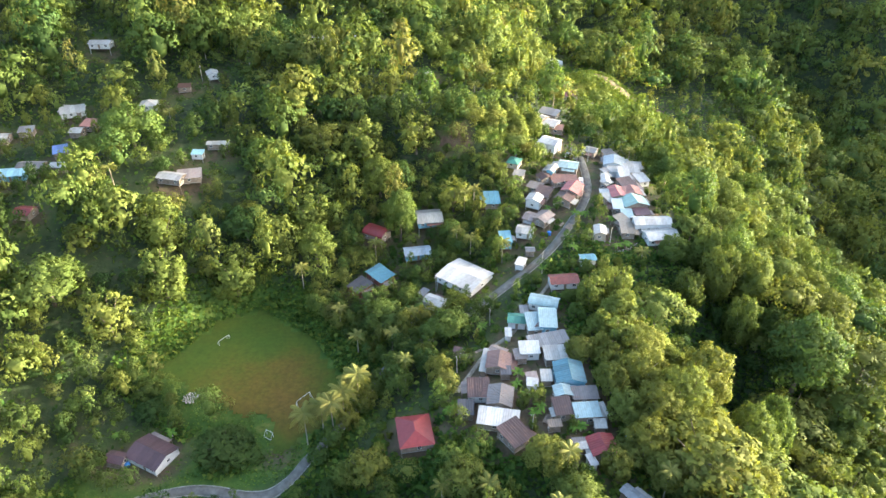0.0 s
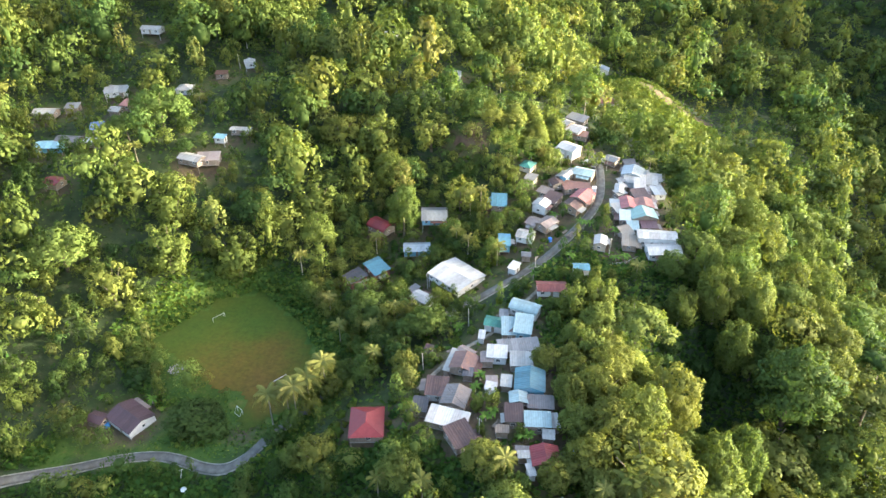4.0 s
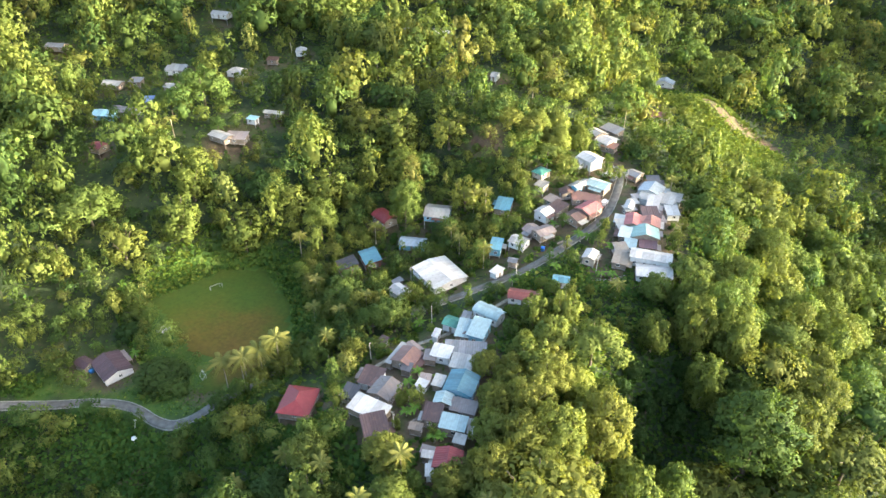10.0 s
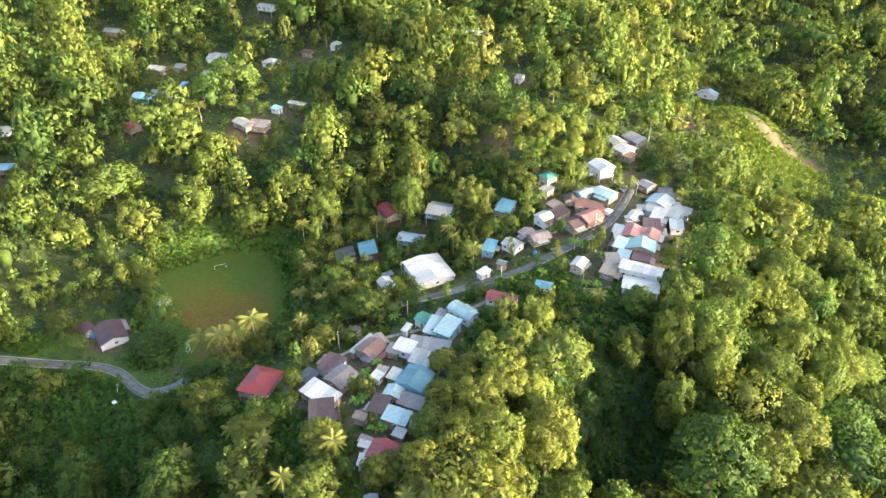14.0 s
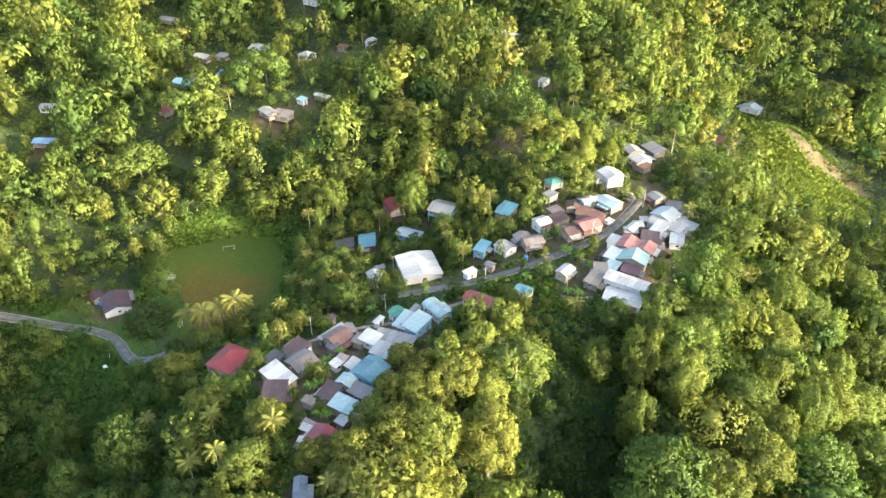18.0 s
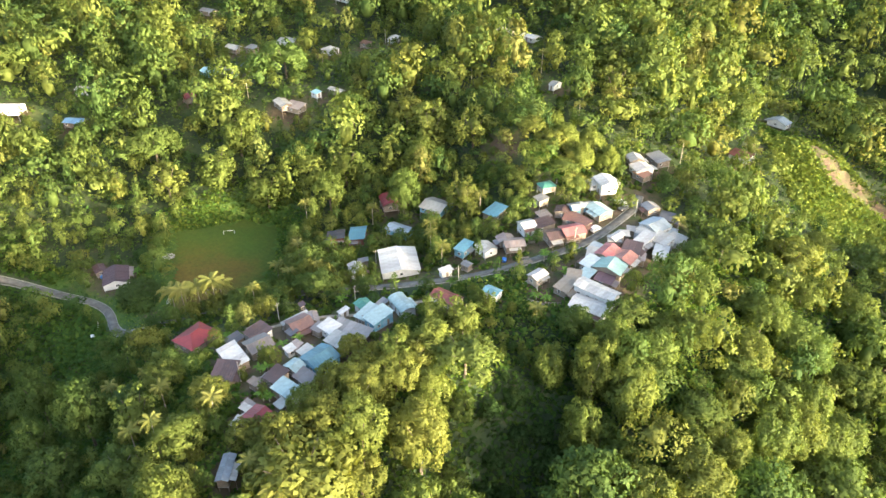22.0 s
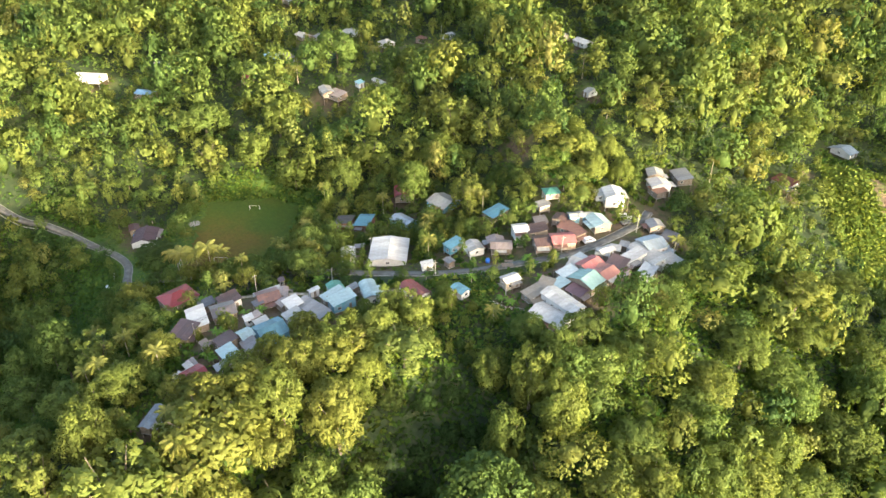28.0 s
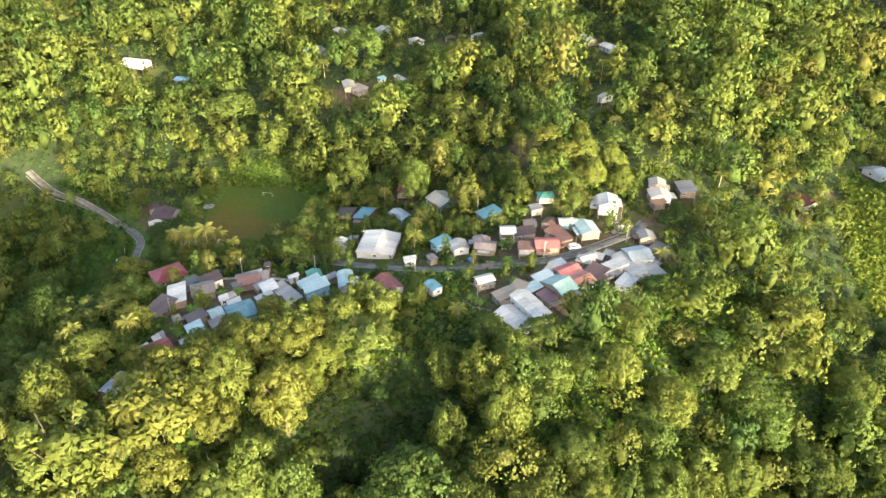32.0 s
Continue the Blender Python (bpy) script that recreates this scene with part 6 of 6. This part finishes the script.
goal(-73.6, 179.6, 52, 4.4, 2.0, "white football goal at the far end of the field")
goal(-42.5, 152.4, 51 + 180, 5.4, 2.2, "large white football goal on the bare end")
goal(-50.0, 139.2, -32 + 180, 2.6, 1.9, "small white football goal near the road")

# ring of grey stones at the edge of the field
k = Mat("grey_stone", 0.9)
k.colour(k.ramp(k.noise(1.5, 4.0, "World"), [(0.3, (0.16, 0.16, 0.15)), (0.7, (0.34, 0.33, 0.31))])).bump(k.noise(4.0, 3.0, "World"), 0.5)
STONE = k.m
pile = new("stone_pile")
pile.matrix_world = pose(-77.5, 154.1, spot(-77.5, 154.1))
for i in range(34):
    a, d = i * 2.4, 0.42 * math.sqrt(i)
    bm = bmesh.new()
    bmesh.ops.create_icosphere(bm, subdivisions=1, radius=pr.uniform(0.25, 0.5))
    for v in bm.verts:
        v.co = v.co * pr.uniform(0.75, 1.1)
        v.co.z *= 0.6
    st = part("stone", bm, STONE, pile)
    st.location = (d * math.cos(a), d * math.sin(a), 0.25 + pr.uniform(0, 0.1))
tagged(pile, "low round heap of grey stones on the field edge", "stone pile")

# ---- vehicles ----
k = Mat("tyre", 0.9)
k.colour((0.02, 0.02, 0.02))
TYRE = k.m
k = Mat("rim", 0.35, 0.9)
k.colour((0.45, 0.45, 0.45))
RIM = k.m
k = Mat("lamp_glass", 0.15)
k.colour((0.6, 0.6, 0.58))
LAMP = k.m


def car(name, x, y, yaw, colour, label, long=4.4, wide=1.75, tall=1.8, van=True):
    k = Mat(name + "_paint", 0.3, 0.0, 0.5)
    k.colour(k.mix(k.noise(1.5, 3.0), tuple(c * 0.85 for c in colour), colour))
    top = new(name)
    top.matrix_world = pose(x, y, spot(x, y) + 0.26, 0, 0, yaw)
    L, W = long / 2, wide / 2
    low = [(-L, 0.32), (-L, 0.95), (-L + 0.1, 1.02), (L - 1.0, 1.02), (L - 0.1, 0.86), (L, 0.7), (L, 0.32)]
    cab = [(-L + 0.05, 1.02), (-L + 0.2, tall - 0.05), (-L + 0.45, tall), (L - 1.75, tall), (L - 1.5, tall - 0.08), (L - 0.95, 1.02)] if van else [(-L + 1.5, 1.02), (-L + 1.75, tall - 0.1), (-L + 1.95, tall), (L - 1.9, tall), (L - 1.7, tall - 0.08), (L - 1.15, 1.02)]
    for nm, prof, inset in (("body", low, 0.0), ("cabin", cab, 0.1)):
        bm = bmesh.new()
        rows = [[bm.verts.new((px_, s * (W - (inset if z_ > 1.1 else 0.02)), z_)) for px_, z_ in prof] for s in (-1, 1)]
        bm.faces.new(rows[0])
        bm.faces.new(rows[1][::-1])
        m = len(prof)
        for i in range(m):
            bm.faces.new((rows[0][i], rows[1][i], rows[1][(i + 1) % m], rows[0][(i + 1) % m]))
        bmesh.ops.recalc_face_normals(bm, faces=bm.faces)
        part(nm, bm, k.m, top)
    c0, c1 = cab[0][0] + 0.35, cab[-1][0] - 0.5
    for s in (-1, 1):
        yy = s * (W - 0.06)
        part("side_window", box_bm(c0, c1, min(yy, yy + s * 0.02), max(yy, yy + s * 0.02), 1.1, tall - 0.2), PANE, top)
        for wx in (-L + 0.8, L - 0.8):
            bm = bmesh.new()
            bmesh.ops.create_cone(bm, cap_ends=True, segments=16, radius1=0.32, radius2=0.32, depth=0.2, matrix=Matrix.Translation((wx, s * (W - 0.1), 0.32)) @ Matrix.Rotation(math.pi / 2, 4, "X"))
            wh = part("wheel", bm, TYRE, top)
            bm = bmesh.new()
            bmesh.ops.create_cone(bm, cap_ends=True, segments=12, radius1=0.18, radius2=0.18, depth=0.22, matrix=Matrix.Translation((wx, s * (W - 0.1), 0.32)) @ Matrix.Rotation(math.pi / 2, 4, "X"))
            part("rim", bm, RIM, wh)
        part("headlight", box_bm(L - 0.03, L + 0.02, s * (W - 0.25) - 0.12, s * (W - 0.25) + 0.12, 0.62, 0.76), LAMP, top)
    ws = part("windscreen", box_bm(-0.02, 0.02, -W + 0.2, W - 0.2, 0, math.hypot(tall - 1.2, 0.55)), PANE, top)
    ws.matrix_local = Matrix.Translation((cab[-1][0] - 0.04, 0, 1.1)) @ Matrix.Rotation(-math.atan2(0.5, tall - 1.15), 4, "Y")
    return tagged(top, label, "van" if van else "pickup", "parked vehicles")


car("van", 55.4, 250.2, 80, (0.66, 0.66, 0.65), "white van parked beside the village road")
car("van", 60.4, 275.0, 110, (0.62, 0.62, 0.60), "white van parked at the bend", 4.0)
car("pickup", 56.0, 268.6, 70, (0.10, 0.10, 0.11), "dark pickup parked at the village junction", 4.6, 1.75, 1.7, False)
car("pickup", 53.2, 270.6, 30, (0.50, 0.50, 0.50), "silver pickup parked by the white house", 4.5, 1.7, 1.65, False)

# rows of a vegetable plot in the far valley
plot = new("vegetable_plot")
plot.matrix_world = pose(188, 422, 0)
for i in range(13):
    off = (i - 6) * 2.1
    V, Q = [], []
    for j in range(11):
        u = (j - 5) * 2.4
        px_, py_ = 0.55 * u + 0.84 * off, 0.84 * u - 0.55 * off
        z = spot(188 + px_, 422 + py_)
        for s in (-0.42, -0.2, 0.2, 0.42):
            V.append((px_ + 0.84 * s, py_ - 0.55 * s, z + (0.95 if abs(s) < 0.3 else 0.1) + pr.uniform(-0.15, 0.15)))
    for j in range(10):
        for s in range(3):
            a = j * 4 + s
            Q.append([a, a + 1, a + 5, a + 4])
    row = link_mesh("crop_row", V, np.array(Q), SHRUB, plot)
    even_tint(row.data, 0.6)
tagged(plot, "vegetable plot with straight rows in the valley", "vegetable plot")

# ---- small things in the yards ----
def drying_platform(x, y, yaw, long=3.2, wide=2.0):
    top = new("drying_platform")
    top.matrix_world = pose(x, y, spot(x, y), 0, 0, yaw)
    for sx in (-1, 1):
        for sy in (-1, 1):
            part("leg", box_bm(sx * (long / 2 - 0.1) - 0.05, sx * (long / 2 - 0.1) + 0.05, sy * (wide / 2 - 0.1) - 0.05, sy * (wide / 2 - 0.1) + 0.05, -0.3, 0.7), TIMBER, top)
    for i in range(7):
        v = -wide / 2 + (i + 0.5) * wide / 7
        part("slat", box_bm(-long / 2, long / 2, v - 0.11, v + 0.11, 0.7, 0.76 + 0.01 * (i % 2)), TIMBER, top)
    return tagged(top, "weathered slatted wooden platform standing in the yard", "platform", "drying platforms")


def board_stack(x, y, yaw, n=9):
    top = new("board_stack")
    top.matrix_world = pose(x, y, spot(x, y), 0, 0, yaw)
    for i in range(n):
        u, v = i % 3, i // 3
        part("board", box_bm(-1.6 + 0.1 * pr.random(), 1.6 + 0.3 * pr.random(), u * 0.3 - 0.45, u * 0.3 - 0.17, v * 0.09 - 0.02, v * 0.09 + 0.055), TIMBER, top)
    return tagged(top, "stack of weathered timber boards lying beside a house", "board stack", "board stacks")


def yard_fence(pts):
    top = new("yard_fence")
    x0, y0 = pts[0]
    z0 = spot(x0, y0)
    top.matrix_world = pose(x0, y0, z0)
    for (ax, ay), (bx, by) in zip(pts[:-1], pts[1:]):
        n = max(2, int(math.hypot(bx - ax, by - ay) / 1.5))
        for i in range(n):
            u, w = i / n, (i + 1) / n
            p, q = (ax + (bx - ax) * u, ay + (by - ay) * u), (ax + (bx - ax) * w, ay + (by - ay) * w)
            part("post", box_bm(p[0] - x0 - 0.06, p[0] - x0 + 0.06, p[1] - y0 - 0.06, p[1] - y0 + 0.06, spot(*p) - z0 - 0.3, spot(*p) - z0 + 1.15), POLE, top)
            mid = Vector(((p[0] + q[0]) / 2 - x0, (p[1] + q[1]) / 2 - y0, (spot(*p) + spot(*q)) / 2 - z0))
            long = math.hypot(q[0] - p[0], q[1] - p[1]) / 2
            for h in (0.45, 0.95):
                rail = part("rail", box_bm(-long, long, -0.03, 0.03, h - 0.05, h + 0.05), POLE, top)
                rail.matrix_local = Matrix.Translation(mid) @ Matrix.Rotation(math.atan2(q[1] - p[1], q[0] - p[0]), 4, "Z") @ Matrix.Rotation(-math.atan2(spot(*q) - spot(*p), 2 * long), 4, "Y")
    return tagged(top, "pale weathered post and rail fence round a yard", "fence", "yard fences")


drying_platform(27.2, 126.8, 62)
drying_platform(46.6, 221.0, 58, 4.0, 2.2)
drying_platform(29.0, 221.6, 55)
board_stack(44.4, 223.6, 55)
board_stack(22.8, 175.4, 60)
board_stack(62.6, 232.0, 80)
board_stack(11.0, 158.6, 35)
board_stack(40.6, 232.4, 60)
yard_fence([(53.4, 209.6), (54.4, 214.5), (55.6, 219.0)])
yard_fence([(58.6, 203.4), (64.6, 204.8), (69.0, 208.6)])
